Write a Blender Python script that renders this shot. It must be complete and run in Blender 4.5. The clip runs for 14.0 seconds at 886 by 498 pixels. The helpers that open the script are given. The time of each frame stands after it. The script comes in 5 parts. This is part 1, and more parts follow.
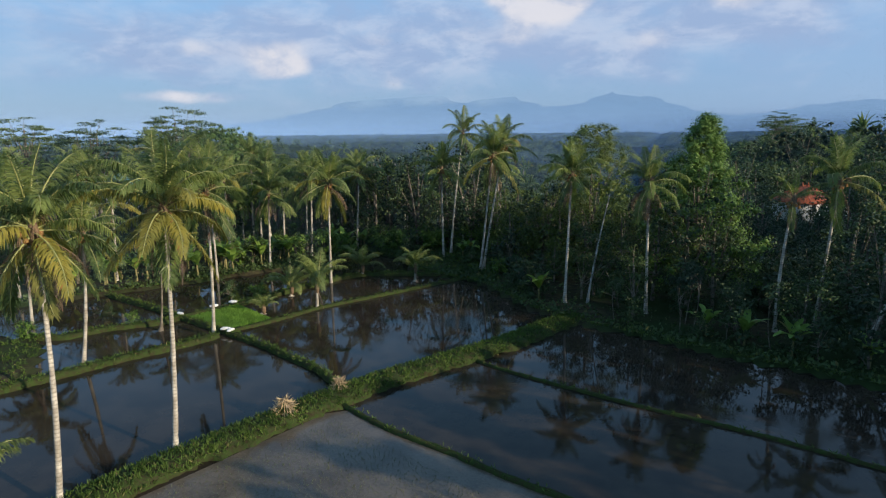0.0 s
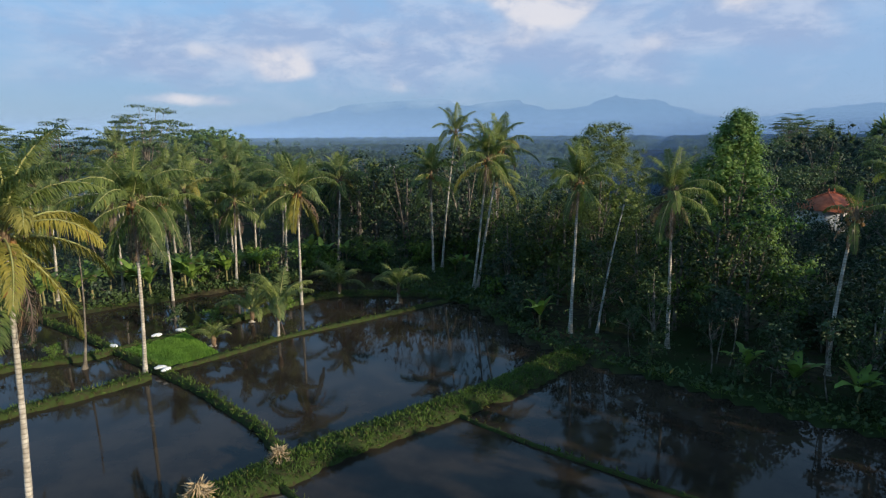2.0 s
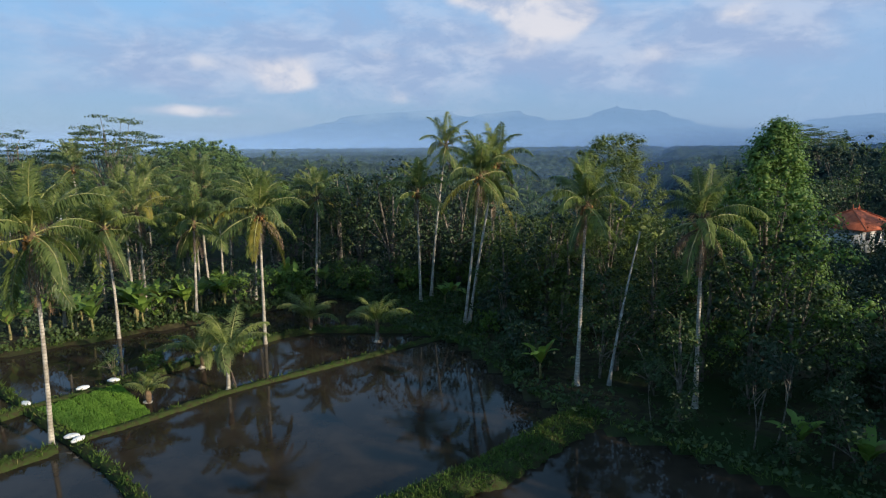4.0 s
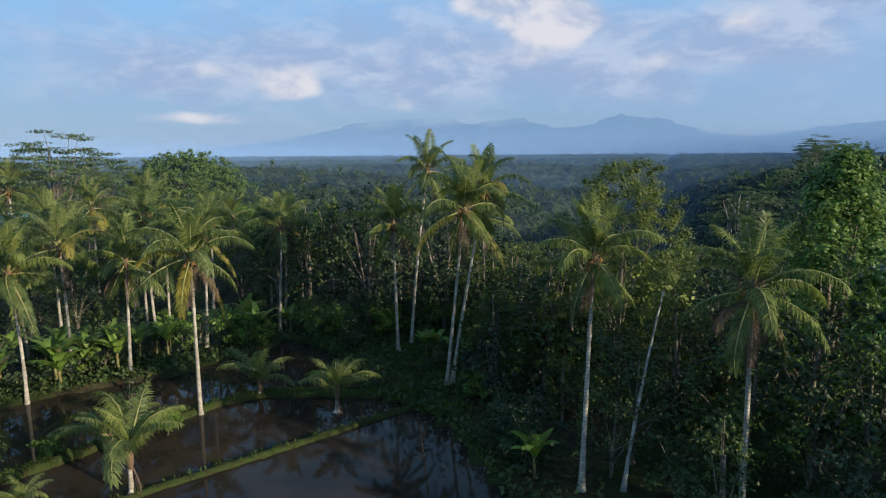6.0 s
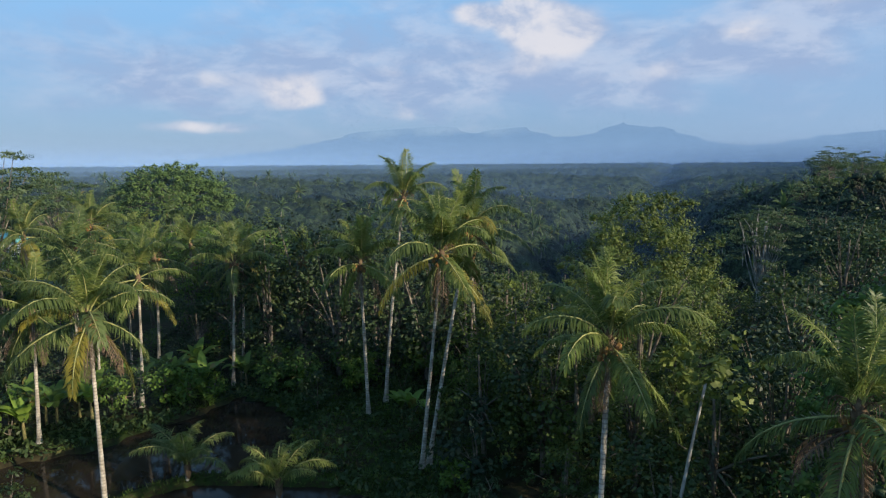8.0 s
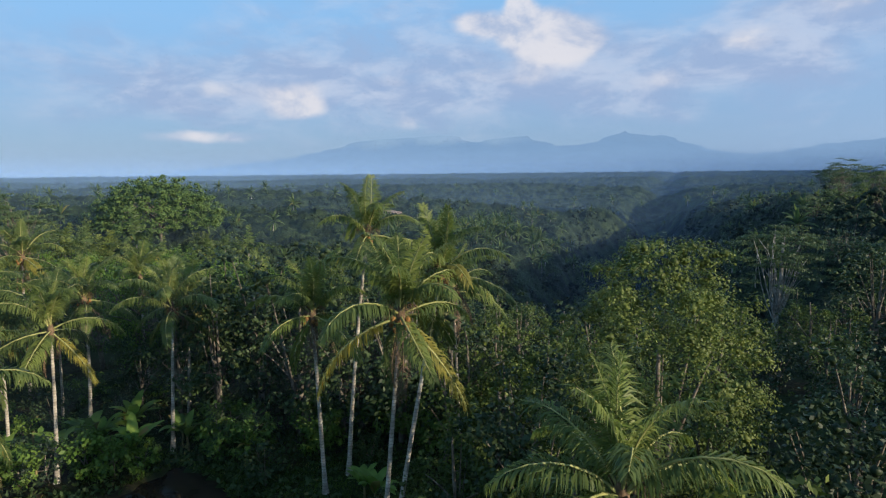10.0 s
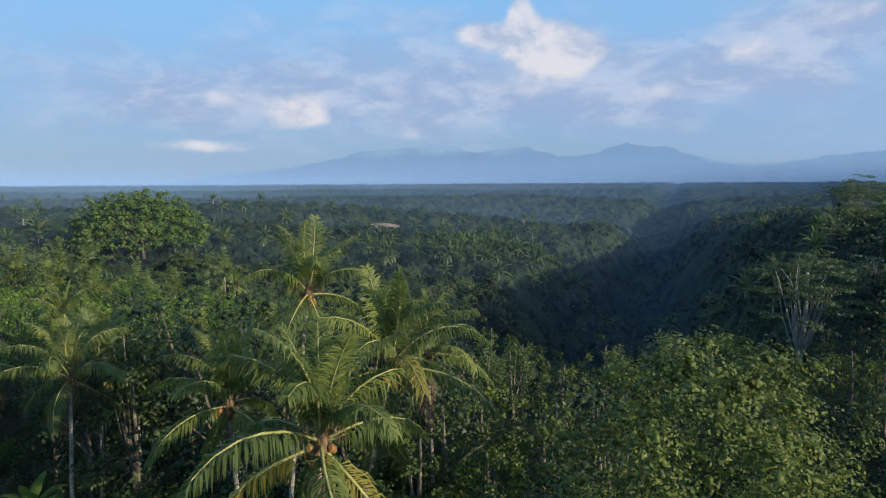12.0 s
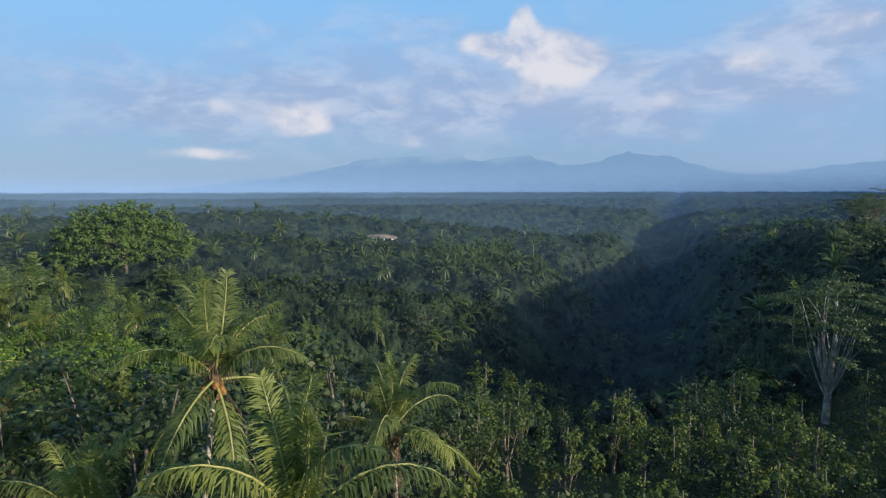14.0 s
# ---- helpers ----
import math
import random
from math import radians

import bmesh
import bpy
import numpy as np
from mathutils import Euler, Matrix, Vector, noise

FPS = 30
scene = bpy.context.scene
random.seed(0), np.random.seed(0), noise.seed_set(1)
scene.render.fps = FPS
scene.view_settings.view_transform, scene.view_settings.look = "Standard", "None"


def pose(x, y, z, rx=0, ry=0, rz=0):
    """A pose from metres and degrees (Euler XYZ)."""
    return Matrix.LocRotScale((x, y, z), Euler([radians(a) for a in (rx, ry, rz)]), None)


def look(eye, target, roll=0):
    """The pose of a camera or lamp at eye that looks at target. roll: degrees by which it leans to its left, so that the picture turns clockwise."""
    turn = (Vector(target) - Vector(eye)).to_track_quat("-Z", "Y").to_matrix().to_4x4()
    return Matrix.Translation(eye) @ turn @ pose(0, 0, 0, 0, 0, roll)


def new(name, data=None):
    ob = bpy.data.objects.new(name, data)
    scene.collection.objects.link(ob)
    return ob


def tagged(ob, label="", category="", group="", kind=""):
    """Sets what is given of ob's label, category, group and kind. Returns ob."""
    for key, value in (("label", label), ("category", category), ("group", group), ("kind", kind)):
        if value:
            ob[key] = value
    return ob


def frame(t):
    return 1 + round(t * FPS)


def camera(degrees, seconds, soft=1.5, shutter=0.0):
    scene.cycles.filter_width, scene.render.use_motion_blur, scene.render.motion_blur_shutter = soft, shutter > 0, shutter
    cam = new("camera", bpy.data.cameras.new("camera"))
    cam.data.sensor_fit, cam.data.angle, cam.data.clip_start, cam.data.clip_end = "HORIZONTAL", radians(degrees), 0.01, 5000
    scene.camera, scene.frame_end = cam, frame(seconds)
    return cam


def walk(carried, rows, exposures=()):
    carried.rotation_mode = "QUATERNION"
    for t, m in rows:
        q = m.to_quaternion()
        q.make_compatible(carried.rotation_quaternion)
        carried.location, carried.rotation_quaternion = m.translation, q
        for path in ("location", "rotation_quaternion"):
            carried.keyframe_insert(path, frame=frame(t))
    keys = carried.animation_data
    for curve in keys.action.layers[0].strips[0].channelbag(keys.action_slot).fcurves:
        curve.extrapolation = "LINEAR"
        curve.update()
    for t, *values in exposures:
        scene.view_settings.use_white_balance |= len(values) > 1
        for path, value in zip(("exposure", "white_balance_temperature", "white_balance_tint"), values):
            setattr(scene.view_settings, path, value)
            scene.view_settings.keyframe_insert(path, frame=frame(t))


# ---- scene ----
cam = camera(71.5, 14.0, soft=1.2)
PATH = [
    (0, (0.715, -2.73, 15.928), (0.718, -0.763, 15.562), -0.5),
    (0.5, (1.098, -0.495, 15.877), (1.098, 1.471, 15.513), -0.5),
    (1, (1.441, 1.791, 15.854), (1.44, 3.758, 15.489), -0.4),
    (1.5, (1.864, 3.836, 15.828), (1.859, 5.802, 15.464), -0.4),
    (2, (2.31, 6.163, 15.677), (2.302, 8.131, 15.32), -0.4),
    (2.5, (2.7, 8.254, 15.563), (2.69, 10.223, 15.212), -0.4),
    (4.8, (4.375, 18.13, 16.514), (4.36, 20.105, 16.198), -0.5),
    (5, (4.63, 19.23, 16.697), (4.61, 21.204, 16.38), -0.5),
    (5.5, (5.086, 21.459, 16.969), (5.064, 23.435, 16.661), -0.4),
    (6, (5.586, 23.843, 17.313), (5.56, 25.82, 17.012), -0.4),
    (6.5, (6.017, 26.009, 17.633), (5.99, 27.987, 17.337), -0.5),
    (7, (6.465, 28.42, 17.888), (6.436, 30.399, 17.602), -0.4),
    (7.5, (6.846, 30.623, 18.152), (6.815, 32.603, 17.873), -0.4),
    (8, (7.167, 32.939, 18.474), (7.135, 34.92, 18.201), -0.4),
    (8.2, (7.323, 33.925, 18.597), (7.288, 35.906, 18.328), -0.5),
    (10.3, (9.125, 42.066, 19.916), (9.085, 44.051, 19.675), -0.5),
    (10.5, (9.259, 43.021, 20.086), (9.22, 45.006, 19.848), -0.4),
    (11, (9.767, 45.224, 20.427), (9.725, 47.21, 20.197), -0.4),
    (11.5, (10.204, 47.396, 20.766), (10.161, 49.383, 20.543), -0.3),
    (12, (10.535, 49.743, 21.105), (10.491, 51.731, 20.892), -0.3),
    (12.5, (10.851, 51.781, 21.476), (10.806, 53.77, 21.268), -0.3),
    (13, (11.148, 53.76, 21.754), (11.102, 55.749, 21.553), -0.3),
    (13.5, (11.441, 55.789, 21.982), (11.394, 57.779, 21.79), -0.2),
    (14, (11.826, 57.915, 22.32), (11.777, 59.906, 22.133), -0.1),
]
walk(cam, [(t, look(eye, target, roll)) for t, eye, target, roll in PATH])

# ---------------------------------------------------------------- sky, sun, mist
SUN_AZ, SUN_EL = radians(122.0), radians(16.0)      # from straight ahead, clockwise
SUN_DIR = Vector((math.sin(SUN_AZ) * math.cos(SUN_EL), math.cos(SUN_AZ) * math.cos(SUN_EL), math.sin(SUN_EL)))


def nodes_of(owner):
    owner.use_nodes = True
    tree = owner.node_tree
    tree.nodes.clear()
    return tree


def calc(tree, op, a, b=0.0, c=0.0, clamp=False):
    n = tree.nodes.new("ShaderNodeMath")
    n.operation, n.use_clamp = op, clamp
    for k, v in enumerate((a, b, c)):
        if isinstance(v, bpy.types.NodeSocket):
            tree.links.new(v, n.inputs[k])
        else:
            n.inputs[k].default_value = v
    return n.outputs[0]


def smooth(tree, value, lo, hi, a=0.0, b=1.0):
    n = tree.nodes.new("ShaderNodeMapRange")
    n.interpolation_type = "SMOOTHSTEP"
    tree.links.new(value, n.inputs[0])
    for k, v in enumerate((lo, hi, a, b)):
        n.inputs[k + 1].default_value = v
    return n.outputs[0]


def mixed(tree, fac, a, b, blend="MIX"):
    n = tree.nodes.new("ShaderNodeMix")
    n.data_type, n.blend_type = "RGBA", blend
    for k, v in ((0, fac), (6, a), (7, b)):
        if isinstance(v, bpy.types.NodeSocket):
            tree.links.new(v, n.inputs[k])
        elif k == 0:
            n.inputs[0].default_value = v
        else:
            n.inputs[k].default_value = (*v, 1)
    return n.outputs[2]


def noise_of(tree, vector, scale, detail=4.0, rough=0.55, distort=0.0):
    n = tree.nodes.new("ShaderNodeTexNoise")
    if vector is not None:
        tree.links.new(vector, n.inputs["Vector"])
    n.inputs["Scale"].default_value, n.inputs["Detail"].default_value = scale, detail
    n.inputs["Roughness"].default_value, n.inputs["Distortion"].default_value = rough, distort
    return n.outputs["Fac"]


world = bpy.data.worlds.new("world")
scene.world = world
wt = nodes_of(world)
sky = wt.nodes.new("ShaderNodeTexSky")
sky.sky_type, sky.sun_disc = "NISHITA", False
sky.sun_elevation, sky.sun_rotation = SUN_EL, SUN_AZ
sky.air_density, sky.dust_density, sky.ozone_density = 1.0, 0.6, 1.6
tc = wt.nodes.new("ShaderNodeTexCoord")
sep = wt.nodes.new("ShaderNodeSeparateXYZ")
wt.links.new(tc.outputs["Generated"], sep.inputs[0])
az = calc(wt, "MULTIPLY", calc(wt, "ARCTAN2", sep.outputs[0], sep.outputs[1]), 57.2958)
el = calc(wt, "MULTIPLY", calc(wt, "ARCSINE", sep.outputs[2]), 57.2958)


def cloud_noise(daz, d_el, scale, stretch, detail, rough=0.6):
    v = wt.nodes.new("ShaderNodeCombineXYZ")
    wt.links.new(calc(wt, "MULTIPLY", calc(wt, "ADD", az, daz), 0.1), v.inputs[0])
    wt.links.new(calc(wt, "MULTIPLY", calc(wt, "ADD", el, d_el), 0.1 * stretch), v.inputs[1])
    return noise_of(wt, v.outputs[0], scale, detail, rough, 0.3)


def blob(a0, e0, sa, se, gain):
    a0, sa, e0, se = a0 * 0.84, sa * 0.84, e0 * 0.84, se * 0.84
    da = calc(wt, "DIVIDE", calc(wt, "SUBTRACT", az, a0), sa)
    de = calc(wt, "DIVIDE", calc(wt, "SUBTRACT", el, e0), se)
    r2 = calc(wt, "ADD", calc(wt, "MULTIPLY", da, da), calc(wt, "MULTIPLY", de, de))
    return calc(wt, "MULTIPLY", calc(wt, "EXPONENT", calc(wt, "MULTIPLY", r2, -1.0)), gain)


def total(parts):
    out = parts[0]
    for p in parts[1:]:
        out = calc(wt, "ADD", out, p)
    return out


# broad veil of stratus over the hills, cumulus heads over it
veil_cover = total([blob(-8, 9.0, 36, 5.0, 0.46), blob(-24, 8.5, 12, 2.8, 0.16), blob(14, 10, 22, 4.5, 0.22),
                    blob(36, 14.5, 13, 3.0, 0.28), blob(30, 10.5, 10, 2.2, 0.22), blob(-4, 16.5, 16, 3.5, 0.24), blob(-60, 12, 30, 5, 0.2),
                    blob(46, 22, 26, 12, 0.30), blob(75, 14, 30, 6, 0.25), blob(150, 16, 50, 8, 0.25), blob(-140, 16, 50, 8, 0.25)])
veil = smooth(wt, calc(wt, "ADD", veil_cover, cloud_noise(3, 1, 1.1, 2.2, 6)), 0.56, 1.12)
head_cover = total([blob(10.0, 13.0, 7.5, 2.8, 0.52), blob(7.0, 17.4, 1.4, 2.3, 0.70), blob(2.4, 15.6, 3.2, 1.6, 0.56), blob(12.5, 14.4, 4.6, 2.2, 0.5), blob(8.0, 15.2, 3.6, 1.8, 0.36),
                    blob(-16.8, 6.9, 2.8, 1.7, 0.52), blob(-19, 8.2, 7, 2.0, 0.24), blob(-5.5, 5.7, 3.0, 1.7, 0.46), blob(-26, 3.9, 8.0, 0.9, 0.48), blob(-24, 8.6, 6, 1.5, 0.26), blob(-10, 9.5, 7, 1.4, 0.26),
                    blob(37, 15.2, 7.5, 1.6, 0.5), blob(30, 12.6, 6.5, 1.5, 0.42), blob(24, 9.6, 6, 1.2, 0.34), blob(4, 10.0, 9, 1.4, 0.3), blob(17, 8.2, 6, 1.0, 0.26)])
heads = smooth(wt, calc(wt, "ADD", head_cover, calc(wt, "MULTIPLY", cloud_noise(0, 0, 1.9, 1.5, 7, 0.5), 0.72)), 0.60, 0.94)
# lit from the upper right: density falls off towards the light
lit = calc(wt, "SUBTRACT", cloud_noise(0, 0, 2.0, 1.5, 5), cloud_noise(1.6, 1.3, 2.0, 1.5, 5))
lit = smooth(wt, calc(wt, "ADD", lit, calc(wt, "MULTIPLY", heads, 0.08)), -0.16, 0.24)
veil_tone = mixed(wt, smooth(wt, cloud_noise(7, 3, 1.6, 2.4, 6), 0.4, 0.64), (0.34, 0.44, 0.66), (0.54, 0.61, 0.77))
head_tone = mixed(wt, lit, (0.40, 0.49, 0.68), (0.76, 0.75, 0.80))
sky_rgb = mixed(wt, 1.0, sky.outputs[0], (0.120, 0.135, 0.150), "MULTIPLY")
haze_tone = mixed(wt, smooth(wt, el, 1.0, 20.0), (0.250, 0.395, 0.63), (0.265, 0.575, 0.97))
hazed = mixed(wt, smooth(wt, el, 4.0, 50.0, 0.85, 0.35), sky_rgb, haze_tone)
hazed = mixed(wt, smooth(wt, az, 2.0, 42.0, 0.0, 0.38), hazed, (0.36, 0.53, 0.80))
overhead = smooth(wt, el, 17.0, 23.0, 1.0, 0.12)
tone = mixed(wt, calc(wt, "MULTIPLY", calc(wt, "MULTIPLY", veil, 0.80), overhead), hazed, veil_tone)
tone = mixed(wt, calc(wt, "MULTIPLY", calc(wt, "MULTIPLY", heads, 0.88), overhead), tone, head_tone)
bg = wt.nodes.new("ShaderNodeBackground")
wt.links.new(tone, bg.inputs[0])
bg.inputs[1].default_value = 0.83
wo = wt.nodes.new("ShaderNodeOutputWorld")
wt.links.new(bg.outputs[0], wo.inputs[0])

sun_data = bpy.data.lights.new("sun", "SUN")
sun_data.energy, sun_data.angle, sun_data.color = 5.0, radians(0.6), (1.0, 0.85, 0.66)
sun = new("sun", sun_data)
sun.matrix_world = look(SUN_DIR * 100, (0, 0, 0))
scene.view_settings.exposure = 0.3


# ---------------------------------------------------------------- materials
def material(name):
    m = bpy.data.materials.new(name)
    return m, nodes_of(m)


def finish(tree, shader):
    out = tree.nodes.new("ShaderNodeOutputMaterial")
    tree.links.new(shader, out.inputs[0])


def principled(tree, colour, rough=0.6, spec=0.3, metal=0.0, bump=None, bump_size=0.02, bump_strength=0.5):
    p = tree.nodes.new("ShaderNodeBsdfPrincipled")
    if isinstance(colour, bpy.types.NodeSocket):
        tree.links.new(colour, p.inputs["Base Color"])
    else:
        p.inputs["Base Color"].default_value = (*colour, 1)
    if isinstance(rough, bpy.types.NodeSocket):
        tree.links.new(rough, p.inputs["Roughness"])
    else:
        p.inputs["Roughness"].default_value = rough
    p.inputs["Specular IOR Level"].default_value, p.inputs["Metallic"].default_value = spec, metal
    if bump is not None:
        b = tree.nodes.new("ShaderNodeBump")
        b.inputs["Strength"].default_value, b.inputs["Distance"].default_value = bump_strength, bump_size
        tree.links.new(bump, b.inputs["Height"])
        tree.links.new(b.outputs[0], p.inputs["Normal"])
    return p.outputs[0]


def object_coords(tree):
    return tree.nodes.new("ShaderNodeTexCoord").outputs["Object"]


def world_coords(tree):
    return tree.nodes.new("ShaderNodeNewGeometry").outputs["Position"]


def leaf_material(name, dark, light, tip=None, translucent=0.3, rough=0.45, tip_share=0.03, patch_scale=0.45, patch_share=0.68, relief=0.0):
    m, t = material(name)
    island = t.nodes.new("ShaderNodeNewGeometry").outputs["Random Per Island"]
    per_tree = t.nodes.new("ShaderNodeObjectInfo").outputs["Random"]
    patch = noise_of(t, object_coords(t), patch_scale, 3)
    fac = calc(t, "ADD", calc(t, "MULTIPLY", island, 1 - patch_share), calc(t, "MULTIPLY", smooth(t, patch, 0.36, 0.64), patch_share))
    col = mixed(t, fac, dark, light)
    if tip:
        col = mixed(t, smooth(t, island, 1 - tip_share, 1 - tip_share + 0.01), col, tip)
    warm = mixed(t, per_tree, mixed(t, 1.0, col, (0.72, 0.78, 0.98), "MULTIPLY"), mixed(t, 1.0, col, (1.24, 1.18, 1.08), "MULTIPLY"))
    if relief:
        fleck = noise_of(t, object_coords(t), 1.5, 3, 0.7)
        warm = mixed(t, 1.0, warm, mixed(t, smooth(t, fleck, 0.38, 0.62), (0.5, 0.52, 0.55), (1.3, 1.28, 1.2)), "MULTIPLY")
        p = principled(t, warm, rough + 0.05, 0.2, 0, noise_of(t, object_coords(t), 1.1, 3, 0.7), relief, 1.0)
    else:
        p = principled(t, warm, rough + 0.05, 0.22)
    tr = t.nodes.new("ShaderNodeBsdfTranslucent")
    t.links.new(mixed(t, 1.0, warm, (1.12, 1.2, 0.9), "MULTIPLY"), tr.inputs[0])
    mx = t.nodes.new("ShaderNodeMixShader")
    mx.inputs[0].default_value = translucent
    t.links.new(p, mx.inputs[1])
    t.links.new(tr.outputs[0], mx.inputs[2])
    finish(t, mx.outputs[0])
    return m


M_FROND = leaf_material("palm_frond_green", (0.060, 0.100, 0.032), (0.215, 0.265, 0.074), (0.26, 0.22, 0.05), 0.45, 0.36)
M_FROND_LIGHT = leaf_material("palm_frond_young", (0.105, 0.150, 0.046), (0.285, 0.330, 0.100), None, 0.48, 0.36)
M_FROND_YELLOW = leaf_material("palm_frond_yellowing", (0.130, 0.145, 0.035), (0.330, 0.285, 0.058), (0.3, 0.14, 0.04), 0.4)
M_FROND_DRY = leaf_material("palm_frond_dry", (0.100, 0.066, 0.042), (0.250, 0.175, 0.115), None, 0.15, 0.7)
M_LEAF_DARK = leaf_material("foliage_dark", (0.019, 0.036, 0.018), (0.056, 0.088, 0.035), None, 0.18)
M_LEAF_MID = leaf_material("foliage_mid", (0.025, 0.047, 0.018), (0.075, 0.116, 0.038), (0.12, 0.12, 0.04), 0.22)
M_LEAF_BRIGHT = leaf_material("foliage_bright", (0.048, 0.105, 0.019), (0.158, 0.250, 0.044), None)
M_LEAF_LIME = leaf_material("foliage_fresh", (0.085, 0.155, 0.028), (0.215, 0.310, 0.058), None)
M_LEAF_OLIVE = leaf_material("foliage_olive", (0.062, 0.092, 0.024), (0.185, 0.225, 0.054), None)
M_LEAF_BRINK = leaf_material("foliage_brink", (0.036, 0.064, 0.017), (0.126, 0.166, 0.037), None)
M_LEAF_GREY = leaf_material("foliage_feathery", (0.044, 0.078, 0.036), (0.112, 0.156, 0.064), None, 0.25)
M_DOME = leaf_material("dome_foliage", (0.050, 0.098, 0.024), (0.150, 0.220, 0.052), None, 0.25, 0.55, 0.0, 0.35, 0.7)
M_BANANA = leaf_material("banana_leaf", (0.115, 0.200, 0.038), (0.250, 0.370, 0.072), (0.22, 0.19, 0.06), 0.35, 0.4)
M_GRASS = leaf_material("bund_grass", (0.041, 0.077, 0.015), (0.108, 0.168, 0.030), (0.18, 0.17, 0.06), 0.35, 0.6, 0.06)
M_RICE = leaf_material("planted_rice", (0.075, 0.085, 0.050), (0.130, 0.145, 0.080), None, 0.3, 0.6)
M_SEEDLING = leaf_material("rice_seedling", (0.090, 0.185, 0.028), (0.160, 0.295, 0.045), None, 0.35, 0.5)
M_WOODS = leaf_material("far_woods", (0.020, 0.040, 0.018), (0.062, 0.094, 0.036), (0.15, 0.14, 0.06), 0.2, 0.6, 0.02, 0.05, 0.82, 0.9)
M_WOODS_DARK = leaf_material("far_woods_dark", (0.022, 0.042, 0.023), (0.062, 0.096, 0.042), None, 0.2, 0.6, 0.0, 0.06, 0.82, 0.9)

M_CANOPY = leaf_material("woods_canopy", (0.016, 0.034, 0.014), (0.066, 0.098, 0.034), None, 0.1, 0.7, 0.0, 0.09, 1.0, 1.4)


def trunk_material(name, dark, light, ring):
    m, t = material(name)
    oc = object_coords(t)
    s = t.nodes.new("ShaderNodeSeparateXYZ")
    t.links.new(oc, s.inputs[0])
    wob = calc(t, "ADD", calc(t, "MULTIPLY", s.outputs[2], ring), calc(t, "MULTIPLY", noise_of(t, oc, 1.5, 2), 2.0))
    band = smooth(t, calc(t, "SINE", wob), 0.4, 1.0)
    patch = smooth(t, noise_of(t, oc, 2.2, 5, 0.65), 0.38, 0.68)
    col = mixed(t, patch, dark, light)
    col = mixed(t, calc(t, "MULTIPLY", band, 0.45), col, tuple(c * 0.45 for c in dark))
    height = calc(t, "ADD", calc(t, "MULTIPLY", band, -0.6), noise_of(t, oc, 9, 4))
    finish(t, principled(t, col, 0.85, 0.15, 0, height, 0.03, 0.7))
    return m


M_PALM_TRUNK = trunk_material("palm_trunk_bark", (0.28, 0.25, 0.20), (0.54, 0.50, 0.42), 34.0)
M_BARK = trunk_material("tree_bark", (0.10, 0.085, 0.065), (0.25, 0.22, 0.17), 3.0)
M_BARK_PALE = trunk_material("pale_bark", (0.24, 0.23, 0.20), (0.48, 0.46, 0.41), 3.0)


def plain(name, a, b, scale, rough=0.8, spec=0.2, bump=0.02, fine=6.0):
    m, t = material(name)
    oc = object_coords(t)
    fac = calc(t, "ADD", calc(t, "MULTIPLY", noise_of(t, oc, scale, 4), 0.6), calc(t, "MULTIPLY", noise_of(t, oc, scale * fine, 3), 0.4))
    finish(t, principled(t, mixed(t, smooth(t, fac, 0.35, 0.65), a, b), rough, spec, 0, noise_of(t, oc, scale * fine, 4), bump))
    return m


M_RACHIS = plain("frond_rib", (0.20, 0.22, 0.07), (0.36, 0.35, 0.13), 4, 0.5, 0.3)
M_FIBRE = plain("palm_fibre", (0.085, 0.060, 0.036), (0.200, 0.135, 0.080), 6)
M_NUT = plain("coconut_husk", (0.13, 0.09, 0.03), (0.28, 0.14, 0.045), 3, 0.6, 0.3)
M_STALK = plain("banana_stem", (0.10, 0.11, 0.04), (0.26, 0.21, 0.09), 3, 0.6)
M_SACK = plain("white_sack", (0.62, 0.62, 0.60), (0.82, 0.82, 0.80), 5, 0.6)
M_STRAW = plain("dry_straw", (0.24, 0.17, 0.09), (0.48, 0.37, 0.22), 5, 0.9)
M_WALL = plain("white_plaster", (0.62, 0.63, 0.62), (0.80, 0.80, 0.78), 0.8, 0.8)
M_ROOF = plain("red_clay_tiles", (0.30, 0.075, 0.035), (0.52, 0.15, 0.07), 1.2, 0.75)
M_ROOF_TEAL = plain("teal_sheet_roof", (0.10, 0.36, 0.36), (0.18, 0.50, 0.48), 0.8, 0.4, 0.5)
M_ROOF_BROWN = plain("weathered_brown_roof", (0.17, 0.13, 0.10), (0.30, 0.24, 0.19), 0.8, 0.7)
M_DARK_WOOD = plain("dark_wood", (0.05, 0.035, 0.025), (0.12, 0.08, 0.05), 2, 0.6)
M_GLASS, _t = material("window_glass")
finish(_t, principled(_t, (0.02, 0.03, 0.045), 0.06, 0.5))

# earth with leaf litter, moss and grass
M_GROUND, _t = material("field_earth")
_p = world_coords(_t)
_big, _small = noise_of(_t, _p, 0.12, 5), noise_of(_t, _p, 1.6, 6, 0.65)
_c = mixed(_t, smooth(_t, _small, 0.35, 0.68), (0.030, 0.026, 0.016), (0.070, 0.062, 0.030))
_c = mixed(_t, smooth(_t, calc(_t, "ADD", calc(_t, "MULTIPLY", _big, 0.7), calc(_t, "MULTIPLY", _small, 0.3)), 0.42, 0.56), _c, (0.024, 0.040, 0.012))
finish(_t, principled(_t, _c, 0.95, 0.1, 0, _small, 0.15, 0.8))

